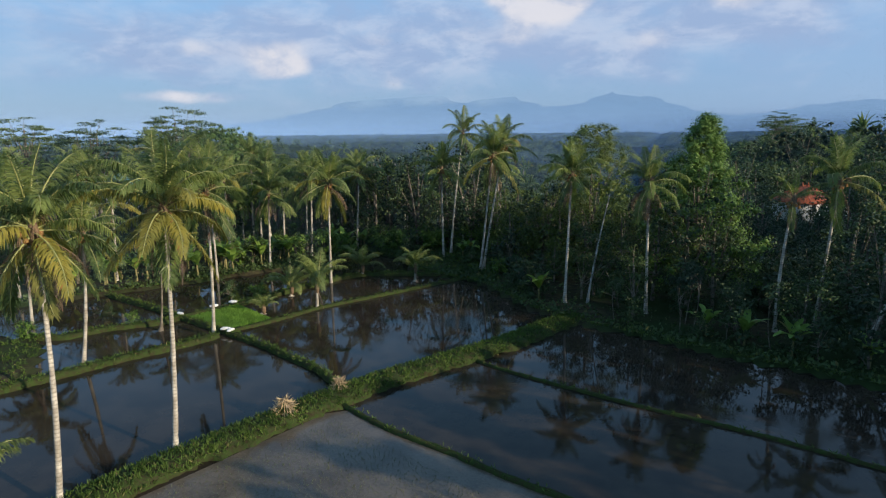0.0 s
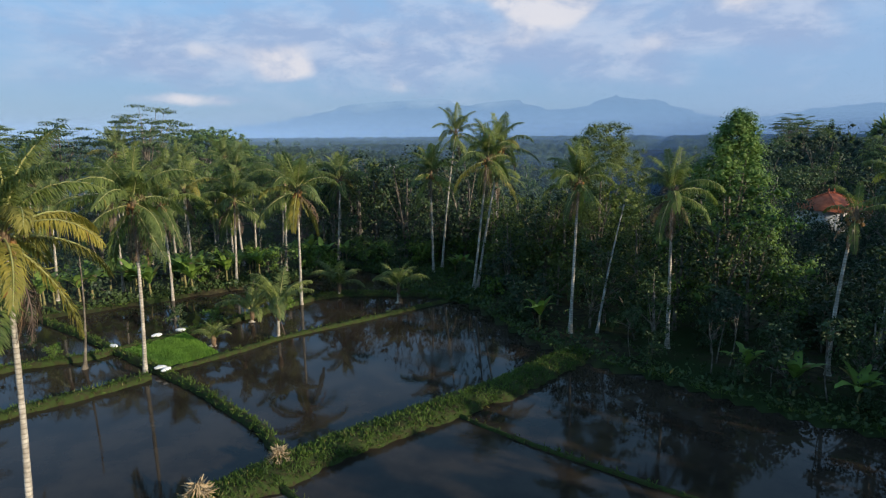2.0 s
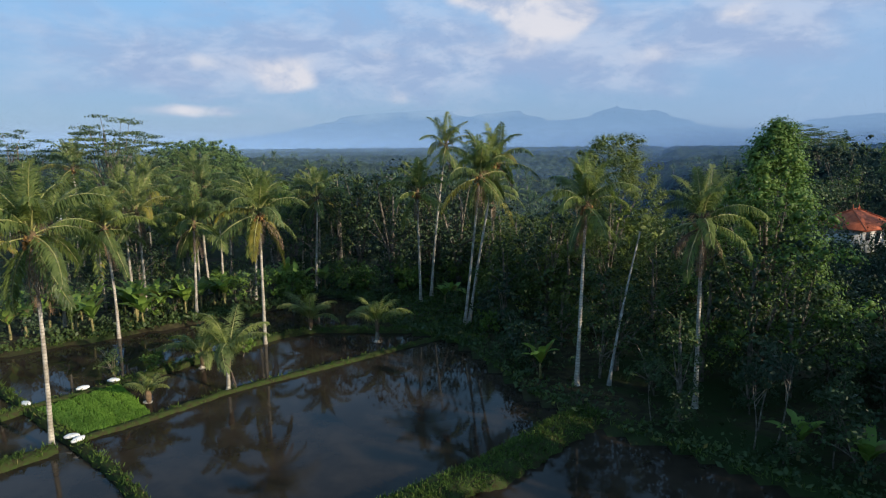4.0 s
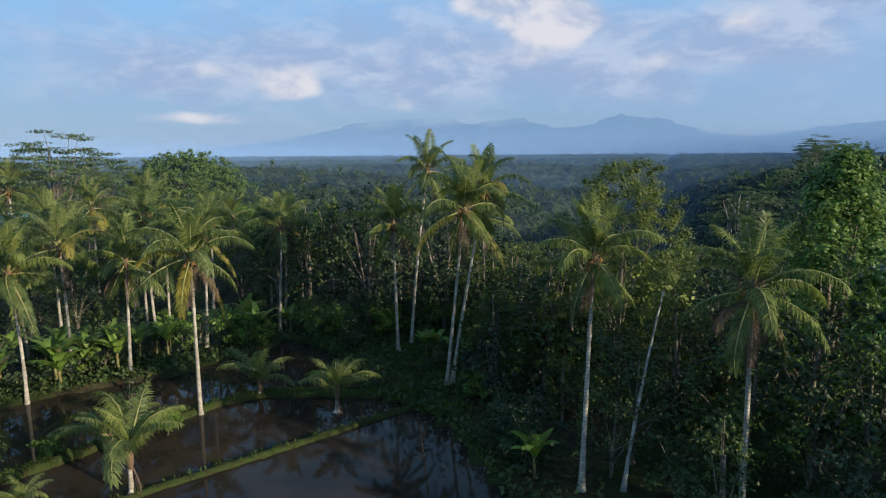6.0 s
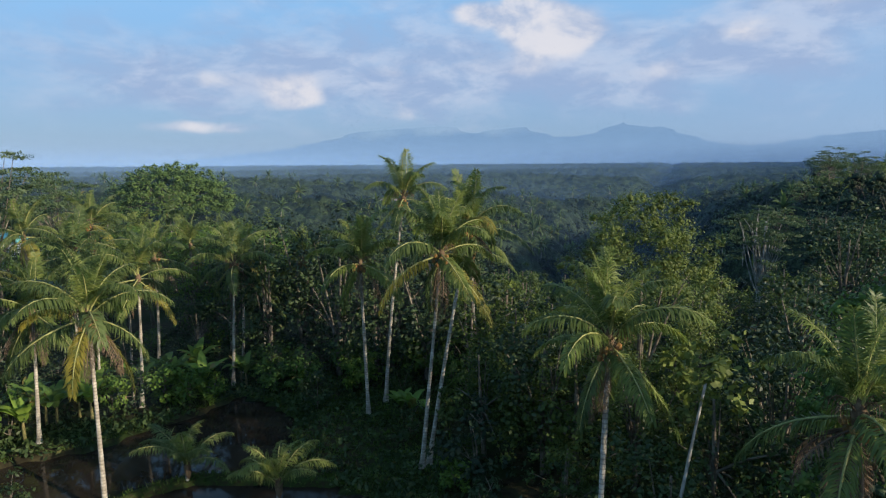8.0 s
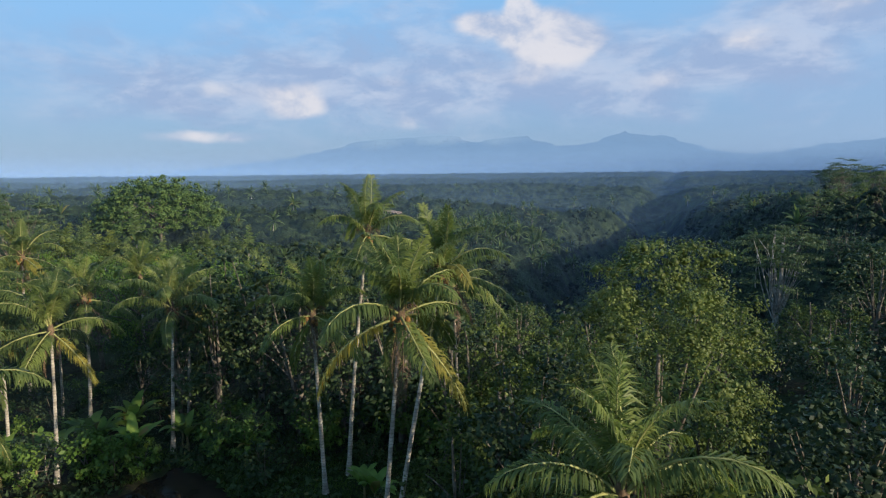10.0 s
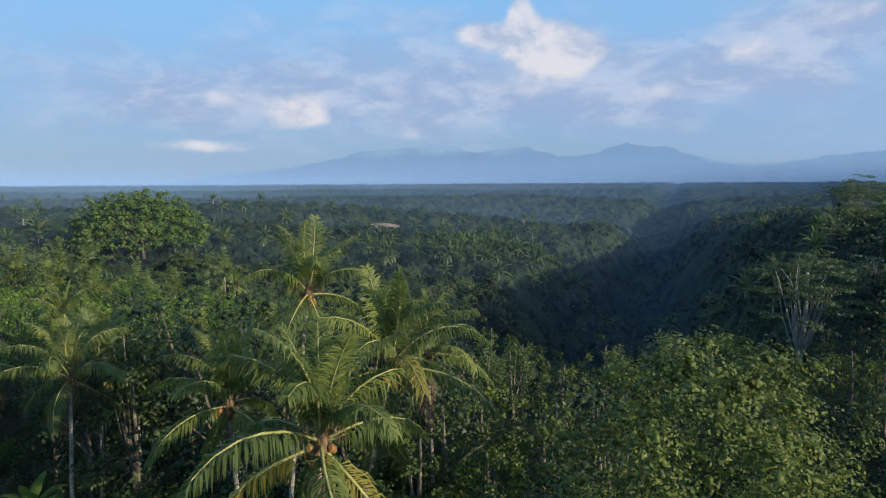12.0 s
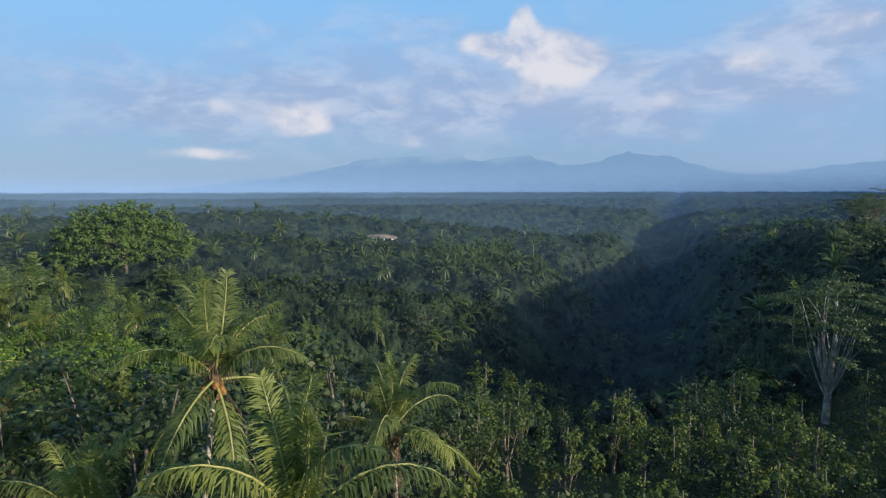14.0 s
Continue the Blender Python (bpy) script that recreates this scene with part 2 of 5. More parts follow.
M_BUND, _t = material("bund_turf")
_p = world_coords(_t)
_small = noise_of(_t, _p, 3.5, 6, 0.65)
_c = mixed(_t, smooth(_t, _small, 0.32, 0.62), (0.036, 0.030, 0.016), (0.034, 0.056, 0.014))
finish(_t, principled(_t, _c, 0.95, 0.1, 0, _small, 0.08, 0.9))

# flooded paddy: still brown water over mud, ruffled here and there
M_WATER, _t = material("paddy_water")
_p = world_coords(_t)
_mud = mixed(_t, smooth(_t, noise_of(_t, _p, 0.35, 5, 0.6), 0.35, 0.65), (0.020, 0.016, 0.012), (0.036, 0.028, 0.020))
_ruffle = smooth(_t, noise_of(_t, _p, 0.16, 3), 0.52, 0.66)
_wave = calc(_t, "MULTIPLY", noise_of(_t, _p, 5.0, 3), calc(_t, "ADD", 0.3, calc(_t, "MULTIPLY", _ruffle, 1.6)))
_w = _t.nodes.new("ShaderNodeBsdfPrincipled")
_t.links.new(_mud, _w.inputs["Base Color"])
_w.inputs["Roughness"].default_value, _w.inputs["IOR"].default_value = 0.03, 1.22
_b = _t.nodes.new("ShaderNodeBump")
_b.inputs["Strength"].default_value, _b.inputs["Distance"].default_value = 0.22, 0.010
_t.links.new(_wave, _b.inputs["Height"])
_t.links.new(_b.outputs[0], _w.inputs["Normal"])
finish(_t, _w.outputs[0])


# shallow paddy, freshly planted: pale silt just under the water
M_SHALLOW, _t = material("shallow_paddy")
_p = world_coords(_t)
_fine = noise_of(_t, _p, 7.0, 4, 0.7)
_silt = mixed(_t, smooth(_t, calc(_t, "ADD", calc(_t, "MULTIPLY", noise_of(_t, _p, 0.3, 4, 0.6), 0.6), calc(_t, "MULTIPLY", _fine, 0.4)), 0.36, 0.64), (0.075, 0.060, 0.044), (0.135, 0.110, 0.082))
finish(_t, principled(_t, _silt, 0.16, 0.22, 0, _fine, 0.012, 0.5))


# tinted see-through sheet: its colour stands in for aerial haze and gorge mist
def haze_material(name, density, bottom, top, tint, gorge=None):
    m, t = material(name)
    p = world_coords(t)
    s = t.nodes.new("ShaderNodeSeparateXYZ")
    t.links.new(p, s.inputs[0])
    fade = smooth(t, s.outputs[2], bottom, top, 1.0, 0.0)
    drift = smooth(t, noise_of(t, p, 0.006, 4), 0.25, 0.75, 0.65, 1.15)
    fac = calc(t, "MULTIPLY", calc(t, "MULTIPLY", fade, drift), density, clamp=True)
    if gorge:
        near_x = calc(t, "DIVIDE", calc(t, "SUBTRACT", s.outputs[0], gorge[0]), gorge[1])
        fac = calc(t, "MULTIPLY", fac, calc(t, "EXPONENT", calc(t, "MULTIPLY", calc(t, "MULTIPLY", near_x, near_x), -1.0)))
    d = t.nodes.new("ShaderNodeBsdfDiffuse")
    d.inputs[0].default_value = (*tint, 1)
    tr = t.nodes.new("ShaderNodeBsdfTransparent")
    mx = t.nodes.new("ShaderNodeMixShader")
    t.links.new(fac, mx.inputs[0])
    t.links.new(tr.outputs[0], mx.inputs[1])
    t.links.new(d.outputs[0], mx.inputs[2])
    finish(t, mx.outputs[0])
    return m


# self-lit backdrop; distance haze painted in, paler low down and westward
M_MOUNTAIN, _t = material("mountain_haze_glow")
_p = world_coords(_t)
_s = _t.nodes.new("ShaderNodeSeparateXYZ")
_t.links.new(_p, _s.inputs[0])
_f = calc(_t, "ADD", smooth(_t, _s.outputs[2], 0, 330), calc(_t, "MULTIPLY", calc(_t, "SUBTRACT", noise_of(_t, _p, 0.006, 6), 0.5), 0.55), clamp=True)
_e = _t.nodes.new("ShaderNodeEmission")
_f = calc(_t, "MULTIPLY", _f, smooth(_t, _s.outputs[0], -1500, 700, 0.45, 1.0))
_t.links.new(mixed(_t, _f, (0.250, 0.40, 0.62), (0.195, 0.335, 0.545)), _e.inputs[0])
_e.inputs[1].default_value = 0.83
# western crest fades to transparent, standing in for cloud about it
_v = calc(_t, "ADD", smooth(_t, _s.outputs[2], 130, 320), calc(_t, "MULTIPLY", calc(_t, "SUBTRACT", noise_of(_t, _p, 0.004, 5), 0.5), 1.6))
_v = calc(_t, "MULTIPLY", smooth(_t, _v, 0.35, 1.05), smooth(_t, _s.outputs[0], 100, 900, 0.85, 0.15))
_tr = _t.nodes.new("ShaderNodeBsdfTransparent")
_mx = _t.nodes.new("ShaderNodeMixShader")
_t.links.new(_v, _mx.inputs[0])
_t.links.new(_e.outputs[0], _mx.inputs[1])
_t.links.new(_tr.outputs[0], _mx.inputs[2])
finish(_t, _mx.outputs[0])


# ---------------------------------------------------------------- mesh tools
def mesh_np(name, verts, quads=None, tris=None, mat=None, smooth_faces=False):
    me = bpy.data.meshes.new(name)
    verts = np.asarray(verts, dtype=np.float32)
    quads = np.zeros((0, 4), np.int32) if quads is None or len(quads) == 0 else np.asarray(quads, np.int32)
    tris = np.zeros((0, 3), np.int32) if tris is None or len(tris) == 0 else np.asarray(tris, np.int32)
    me.vertices.add(len(verts))
    me.vertices.foreach_set("co", verts.ravel())
    loops = np.concatenate([quads.ravel(), tris.ravel()]).astype(np.int32)
    me.loops.add(len(loops))
    me.loops.foreach_set("vertex_index", loops)
    sizes = np.concatenate([np.full(len(quads), 4), np.full(len(tris), 3)])
    starts = np.concatenate([[0], np.cumsum(sizes)[:-1]]).astype(np.int32)
    me.polygons.add(len(sizes))
    me.polygons.foreach_set("loop_start", starts)
    if smooth_faces:
        me.polygons.foreach_set("use_smooth", np.ones(len(sizes), bool))
    me.update(calc_edges=True)
    if mat:
        me.materials.append(mat)
    return me


class Build:
    """Collects vertices and faces of one mesh."""

    def __init__(self):
        self.v, self.q, self.t, self.n = [], [], [], 0

    def put(self, v, q=None, t=None):
        v = np.asarray(v, float)
        if q is not None and len(q):
            self.q.append(np.asarray(q) + self.n)
        if t is not None and len(t):
            self.t.append(np.asarray(t) + self.n)
        self.v.append(v)
        self.n += len(v)
        return self

    def tube(self, pts, radii, sides=8, cap=True):
        pts = np.asarray(pts, float)
        n = len(pts)
        tan = np.gradient(pts, axis=0)
        tan /= np.linalg.norm(tan, axis=1)[:, None] + 1e-9
        ref = np.where(np.abs(tan[:, 2:3]) > 0.9, np.array([[1.0, 0, 0]]), np.array([[0, 0, 1.0]]))
        a = np.cross(tan, ref)
        a /= np.linalg.norm(a, axis=1)[:, None] + 1e-9
        for i in range(1, n):
            if np.dot(a[i], a[i - 1]) < 0:
                a[i] = -a[i]
        b = np.cross(tan, a)
        ang = np.arange(sides) * 2 * math.pi / sides
        ring = (np.cos(ang)[None, :, None] * a[:, None, :] + np.sin(ang)[None, :, None] * b[:, None, :])
        v = (pts[:, None, :] + ring * np.asarray(radii, float)[:, None, None]).reshape(-1, 3)
        i, j = np.meshgrid(np.arange(n - 1), np.arange(sides), indexing="ij")
        k = (j + 1) % sides
        q = np.stack([i * sides + j, i * sides + k, (i + 1) * sides + k, (i + 1) * sides + j], -1).reshape(-1, 4)
        t = []
        if cap:
            v = np.concatenate([v, pts[-1:]])
            top, tip = (n - 1) * sides, len(v) - 1
            t = [[top + s, top + (s + 1) % sides, tip] for s in range(sides)]
        return self.put(v, q, t)

    def mesh(self, name, mat, smooth_faces=False):
        return mesh_np(name, np.concatenate(self.v), np.concatenate(self.q) if self.q else None,
                       np.concatenate(self.t) if self.t else None, mat, smooth_faces)


def unit(a):
    return a / (np.linalg.norm(a, axis=-1, keepdims=True) + 1e-9)


def leaf_quads(centres, dirs, length, width, rng, fold=0.12, facing=None):
    """One folded leaf per centre, running along dirs; facing: where its upper side looks, if it matters."""
    n = len(centres)
    dirs = unit(dirs)
    if facing is None:
        facing = rng.normal(size=(n, 3)) + np.array([0, 0, 0.8])
    side = unit(np.cross(dirs, unit(facing))) * (width / 2)[:, None]
    mid = centres + dirs * (length * 0.48)[:, None] - np.array([0, 0, 1.0]) * (length * fold)[:, None]
    tip = centres + dirs * length[:, None] - np.array([0, 0, 1.0]) * (length * fold * 1.2)[:, None]
    v = np.stack([centres, mid + side, tip, mid - side], 1).reshape(-1, 3)
    return v, np.arange(n * 4).reshape(n, 4)


def empty(name, m=None, **tags):
    ob = new(name)
    ob.empty_display_size = 0.3
    if m is not None:
        ob.matrix_basis = m
    return tagged(ob, **tags)


def part(name, me, parent=None, label="", m=None):
    ob = new(name, me)
    if parent is not None:
        ob.parent = parent
    if m is not None:
        ob.matrix_basis = m
    return tagged(ob, label=label)


def inside(poly, x, y):
    hit = np.zeros(np.shape(x), bool)
    px, py = [p[0] for p in poly], [p[1] for p in poly]
    j = len(poly) - 1
    for i in range(len(poly)):
        cross = (py[i] > y) != (py[j] > y)
        xs = (px[j] - px[i]) * (y - py[i]) / (py[j] - py[i] + 1e-12) + px[i]
        hit ^= cross & (x < xs)
        j = i
    return hit


def step(a, b, x):
    t = np.clip((x - a) / (b - a), 0, 1)
    return t * t * (3 - 2 * t)


# ---------------------------------------------------------------- land
FIELD = [(-70, -45), (37, -45), (33, 2), (31, 20), (28.5, 33.3), (24.4, 36.7), (18.5, 41.5), (15.2, 44.9), (10.7, 49.0), (8.5, 52.7), (5.8, 60.3),
         (3.7, 63.7), (1.4, 65.5), (-3.1, 69.7), (-4.3, 75.3), (-6.9, 78.5), (-10.2, 80.1), (-13.2, 74.9), (-16.9, 71.0), (-21.5, 68.3), (-24.3, 66.0),
         (-28.5, 62.6), (-40.7, 54.4), (-52.1, 46.6)]
GRASS_BANK = [(-74.6, 54.1), (-31.4, 44.3), (-29.0, 40.6), (-27.1, 35.7), (-37.2, 31.1), (-75.0, 23.9)]
WATER_Z = -0.10


def wave(x, y, f, s):
    return (np.sin(x * f + s) * np.cos(y * f * 1.13 + 2 * s) + 0.5 * np.sin(x * f * 2.3 - y * f * 1.7 + 3 * s)) / 1.5


def land(x, y):
    """Height of the ground without paddies and bunds."""
    x, y = np.asarray(x, float), np.asarray(y, float)
    z = 0.22 + 0.12 * wave(x, y, 0.35, 1.0)
    far = step(100, 180, y)
    z = z + far * 1.6 * wave(x, y, 0.022, 2.0) + step(300, 900, y) * 3.0 * wave(x, y, 0.006, 0.5)
    z = z + 5.0 * np.exp(-(((x - 155) / 50) ** 2 + ((y - 280) / 80) ** 2)) + 10 * np.exp(-(((x - 112) / 36) ** 2 + ((y - 215) / 75) ** 2))
    z = z - 6.5 * step(92, 128, y) * np.exp(-(((x - 30) / 40) ** 2)) * (1 - step(135, 170, y))
    # added hill, mostly out of view, raised to shade the gorge
    z = z + 8 * np.exp(-(((x - 138) / 27) ** 2 + ((y - 112) / 42) ** 2))
    # the woods sink towards the gorge, which winds away from the field
    z = z - 15 * step(138, 215, y) * (1 - step(480, 900, y)) * np.exp(-((x - 20 - 0.3 * (y - 200)) / 112) ** 2)
    xc = 36 + 0.36 * (y - 167) + 5 * np.sin(y * 0.03)
    w = 29 - 8 * step(300, 520, y)
    depth = 36 * step(116, 150, y) * (1 - 0.75 * step(380, 700, y))
    z = z - depth * np.exp(-np.abs((x - xc) / w) ** 2.6)
    z = z - 17 * np.exp(-np.abs((x - 8) / 34) ** 2.5 - np.abs((y - 160) / 28) ** 2.5)
    return z


def ground_height(x, y):
    z = land(x, y)
    f = inside(FIELD, x, y) & ~inside(GRASS_BANK, x, y)
    return np.where(f, -0.45, z)


def axis(lo, hi, fine_lo, fine_hi, fine, grow=1.16):
    mid = list(np.arange(fine_lo, fine_hi + 0.01, fine))
    out, d = [], fine
    v = fine_hi
    while v < hi:
        d *= grow
        v += d
        out.append(min(v, hi))
    low, d, v = [], fine, fine_lo
    while v > lo:
        d *= grow
        v -= d
        low.append(max(v, lo))
    return np.array(low[::-1] + mid + out)


gx, gy = axis(-4600, 4600, -46, 48, 1.0, 1.11), axis(-500, 4800, 8, 84, 1.0, 1.07)
GX, GY = np.meshgrid(gx, gy)
GZ = ground_height(GX, GY)
nx, ny = len(gx), len(gy)
ii, jj = np.meshgrid(np.arange(ny - 1), np.arange(nx - 1), indexing="ij")
quads = np.stack([ii * nx + jj, ii * nx + jj + 1, (ii + 1) * nx + jj + 1, (ii + 1) * nx + jj], -1).reshape(-1, 4)
ground = new("ground", mesh_np("ground", np.stack([GX, GY, GZ], -1).reshape(-1, 3), quads, None, M_GROUND, True))
tagged(ground, "dark earth with leaf litter and patches of moss", "ground", kind="structure")

wx, wy = np.linspace(-70, 38, 34), np.linspace(-45, 84, 29)
WX, WY = np.meshgrid(wx, wy)
ii, jj = np.meshgrid(np.arange(28), np.arange(33), indexing="ij")
quads = np.stack([ii * 34 + jj, ii * 34 + jj + 1, (ii + 1) * 34 + jj + 1, (ii + 1) * 34 + jj], -1).reshape(-1, 4)
water = new("water", mesh_np("water", np.stack([WX, WY, WX * 0 + WATER_Z], -1).reshape(-1, 3), quads, None, M_WATER))
tagged(water, "still brown water flooding the rice paddies", "water", kind="structure")

PADDY = [(-31, 0), (-22.4, 11.6), (-16.2, 18.9), (-12.2, 23.7), (-9.0, 27.6), (-6.2, 31.0), (-4.9, 31.4), (-1.9, 28.5), (1.1, 26.2), (6.3, 22.0), (13.5, 15.3), (22.8, 6.3), (20, -12), (-31, -12)]
shallow = new("water_shallow", bpy.data.meshes.new("water_shallow"))
shallow.data.materials.append(M_SHALLOW)
bm = bmesh.new()
bm.faces.new([bm.verts.new((x, y, WATER_Z + 0.006)) for x, y in PADDY])
bm.to_mesh(shallow.data)
bm.free()
tagged(shallow, "shallow silty water of the freshly planted paddy", "water", kind="structure")

BUNDS = [
    (2.3, 0.42, [(-28.1, 6.4), (-22.4, 13.2), (-16.6, 20.3), (-14.5, 23.0), (-12.4, 25.7), (-10.6, 27.7), (-8.4, 30.2), (-5.6, 33.3), (-3.1, 35.6), (0.3, 38.4), (3.4, 40.8), (5.8, 42.7), (9.1, 46.2), (12.2, 49.3)]),
    (0.7, 0.24, [(-5.7, 34.4), (-7.9, 37.7), (-10.2, 39.9), (-13.5, 43.1), (-17.1, 46.0), (-22.7, 50.5), (-26.6, 53.6), (-33.1, 58.3)]),
    (0.36, 0.10, [(-5.4, 32.1), (-3.7, 30.2), (-1.9, 28.5), (1.1, 26.2), (3.8, 23.8), (6.3, 22.0), (13.5, 15.3), (22.8, 6.3)]),
    (0.28, 0.06, [(2.7, 39.6), (4.9, 37.4), (6.9, 35.7), (11.5, 32.1), (15.4, 29.4), (17.8, 27.7), (22.0, 24.2), (31.4, 16.5)]),
    (1.0, 0.30, [(-29.6, 33.8), (-27.6, 34.6), (-26.2, 36.2), (-24.3, 38.2), (-22.6, 40.3), (-20.7, 41.8), (-17.6, 45.2)]),
    (0.6, 0.14, [(-16.9, 46.6), (-14.3, 49.1), (-10.9, 53.4), (-7.3, 56.3), (-1.9, 60.7), (1.7, 63.8), (4.1, 65.6)]),
    (1.0, 0.28, [(-19.4, 54.3), (-18.0, 55.9), (-14.2, 61.1), (-10.8, 65.5), (-8.0, 67.2), (-3.9, 67.0), (-0.0, 66.9), (3.3, 66.8)]),
    (0.9, 0.28, [(-22.7, 50.5), (-23.8, 48.9), (-28.0, 47.1), (-29.8, 45.1), (-33.3, 44.9)]),
    (0.6, 0.2, [(-22.7, 50.5), (-20.7, 52.8), (-19.0, 54.7)]),
]


def resample(pts, gap):
    p = np.asarray(pts, float)
    d = np.concatenate([[0], np.cumsum(np.linalg.norm(np.diff(p, axis=0), axis=1))])
    s = np.linspace(0, d[-1], max(3, int(d[-1] / gap)))
    out = np.stack([np.interp(s, d, p[:, 0]), np.interp(s, d, p[:, 1])], 1)
    for _ in range(2):
        out[1:-1] = (out[:-2] + 2 * out[1:-1] + out[2:]) / 4
    return out


def bund(width, height, pts, rng):
    c = resample(pts, 0.45)
    tan = unit(np.gradient(c, axis=0))
    nor = np.stack([-tan[:, 1], tan[:, 0]], 1)
    prof = [(-0.75, -0.45), (-0.55, -0.12), (-0.42, 0.6), (-0.2, 0.95), (0.05, 1.0), (0.28, 0.9), (0.45, 0.55), (0.56, -0.12), (0.75, -0.45)]
    rows = []
    for u, h in prof:
        off = u * width * (1 + 0.14 * rng.normal(size=len(c)))
        z = np.where(h > 0, WATER_Z + h * (height - WATER_Z) * (1 + 0.16 * rng.normal(size=len(c))), WATER_Z + h * 0.9)
        rows.append(np.stack([c[:, 0] + nor[:, 0] * off, c[:, 1] + nor[:, 1] * off, z], 1))
    v = np.stack(rows, 1)
    n, k = v.shape[:2]
    i, j = np.meshgrid(np.arange(n - 1), np.arange(k - 1), indexing="ij")
    q = np.stack([i * k + j, (i + 1) * k + j, (i + 1) * k + j + 1, i * k + j + 1], -1).reshape(-1, 4)
    ob = new("bund", mesh_np("bund", v.reshape(-1, 3), q[:, ::-1], None, M_BUND, True))
    tagged(ob, "grassy earth bund between flooded paddies", "paddy bund", "bunds between the paddies", "structure")
    return c, nor


rng = np.random.default_rng(5)
tuft_at = []
for width, height, pts in BUNDS:
    c, nor = bund(width, height, pts, rng)
    n = int(len(c) * 0.45 * width * (34 if width > 2 else 18 if width > 0.65 else 7))
    k = rng.integers(0, len(c), n)
    u = rng.uniform(-0.52, 0.52, n) * width
    along = rng.uniform(-0.25, 0.25, n)
    x, y = c[k, 0] + nor[k, 0] * u + nor[k, 1] * along, c[k, 1] + nor[k, 1] * u - nor[k, 0] * along
    z = WATER_Z + (height - WATER_Z) * np.clip(1.15 - (np.abs(u / width) / 0.55) ** 2, 0.05, 1)
    tuft_at.append(np.stack([x, y, z], 1))
# turf on the grass bank and along the shore of the field
x, y = rng.uniform(-56, -25, 8000), rng.uniform(20, 54, 8000)
k = inside(GRASS_BANK, x, y)
tuft_at.append(np.stack([x[k], y[k], land(x[k], y[k])], 1))
shore = resample(FIELD[3:], 0.13)
for width in (0.5, 1.5, 3.0):
    p = shore + rng.normal(size=shore.shape) * width * 0.5
    k = ~inside(FIELD, p[:, 0], p[:, 1])
    tuft_at.append(np.stack([p[k, 0], p[k, 1], land(p[k, 0], p[k, 1])], 1))
x, y = rng.uniform(-12, 7, 6500), rng.uniform(62, 86, 6500)
k = ~inside(FIELD, x, y)
tuft_at.append(np.stack([x[k], y[k], land(x[k], y[k])], 1))


def tufts(name, at, blades, length, width, mat, rng, spread=0.5):
    at = np.repeat(at, blades, 0) + rng.normal(size=(len(at) * blades, 3)) * np.array([0.07, 0.07, 0])
    d = rng.normal(size=at.shape) * spread + np.array([0, 0, 1.0])
    v, q = leaf_quads(at, d, length * rng.uniform(0.5, 1.3, len(at)), np.full(len(at), width), rng, 0.05)
    return new(name, mesh_np(name, v, q, None, mat))


ob = tufts("bund_grass", np.concatenate(tuft_at), 4, 0.28, 0.055, M_GRASS, rng, 0.6)
tagged(ob, "ragged green grass growing along the bunds and shores", "grass", kind="stuff")

# seed bed: short bright seedlings in strips divided by narrow ditches
SEED_BED = [(-21.9, 50.0), (-17.2, 46.8), (-14.4, 49.4), (-18.8, 54.2)]
corner = np.array(SEED_BED)


def bed_point(u, v):
    a = corner[0] + (corner[1] - corner[0]) * u
    b = corner[3] + (corner[2] - corner[3]) * u
    return a + (b - a) * v


bed = empty("seed_bed", pose(0, 0, 0), label="bright green rice seedling bed cut into strips", category="seed bed")
for k in range(5):
    v0, v1 = k / 5 + 0.028, (k + 1) / 5 - 0.028
    b = Build()
    quad = [bed_point(0, v0), bed_point(1, v0), bed_point(1, v1), bed_point(0, v1)]
    top = [(p[0], p[1], 0.06) for p in quad]
    low_ring = [(p[0] * 1.0, p[1], -0.5) for p in quad]
    b.put(top + low_ring, [(0, 1, 2, 3), (0, 4, 5, 1), (1, 5, 6, 2), (2, 6, 7, 3), (3, 7, 4, 0)])
    part("soil_strip", b.mesh("soil_strip", M_BUND), bed)
    n = 1100
    uu, vv = rng.uniform(0, 1, n), rng.uniform(v0, v1, n)
    at = np.array([(*bed_point(a, c), 0.05) for a, c in zip(uu, vv)])
    ob = tufts("young_rice", at, 4, 0.22, 0.10, M_SEEDLING, rng, 0.35)
    ob.parent = bed
    tagged(ob, kind="stuff")

# rows of newly planted rice in the nearest paddy
rows = []
a, d1, d2 = np.array([-5.4, 30.6]), unit(np.array([8.8, -8.4])), unit(np.array([-8.4, -8.8]))
for i in range(90):
    for j in range(60):
        p = a + d1 * (0.3 + i * 0.24) + d2 * (0.5 + j * 0.27) + rng.normal(size=2) * 0.04
        rows.append((p[0], p[1], WATER_Z - 0.03))
rows = np.array(rows)
k = (rows[:, 1] > 14) & (rows[:, 0] > -15)
near_main = resample(BUNDS[0][2], 0.4)
dist = np.min(np.linalg.norm(rows[:, None, :2] - near_main[None], axis=2), axis=1)
ob = tufts("planted_rice", rows[k & (dist > 1.5)], 3, 0.15, 0.03, M_RICE, rng, 0.5)
tagged(ob, "thin rows of newly planted rice in shallow water", "rice", kind="stuff")


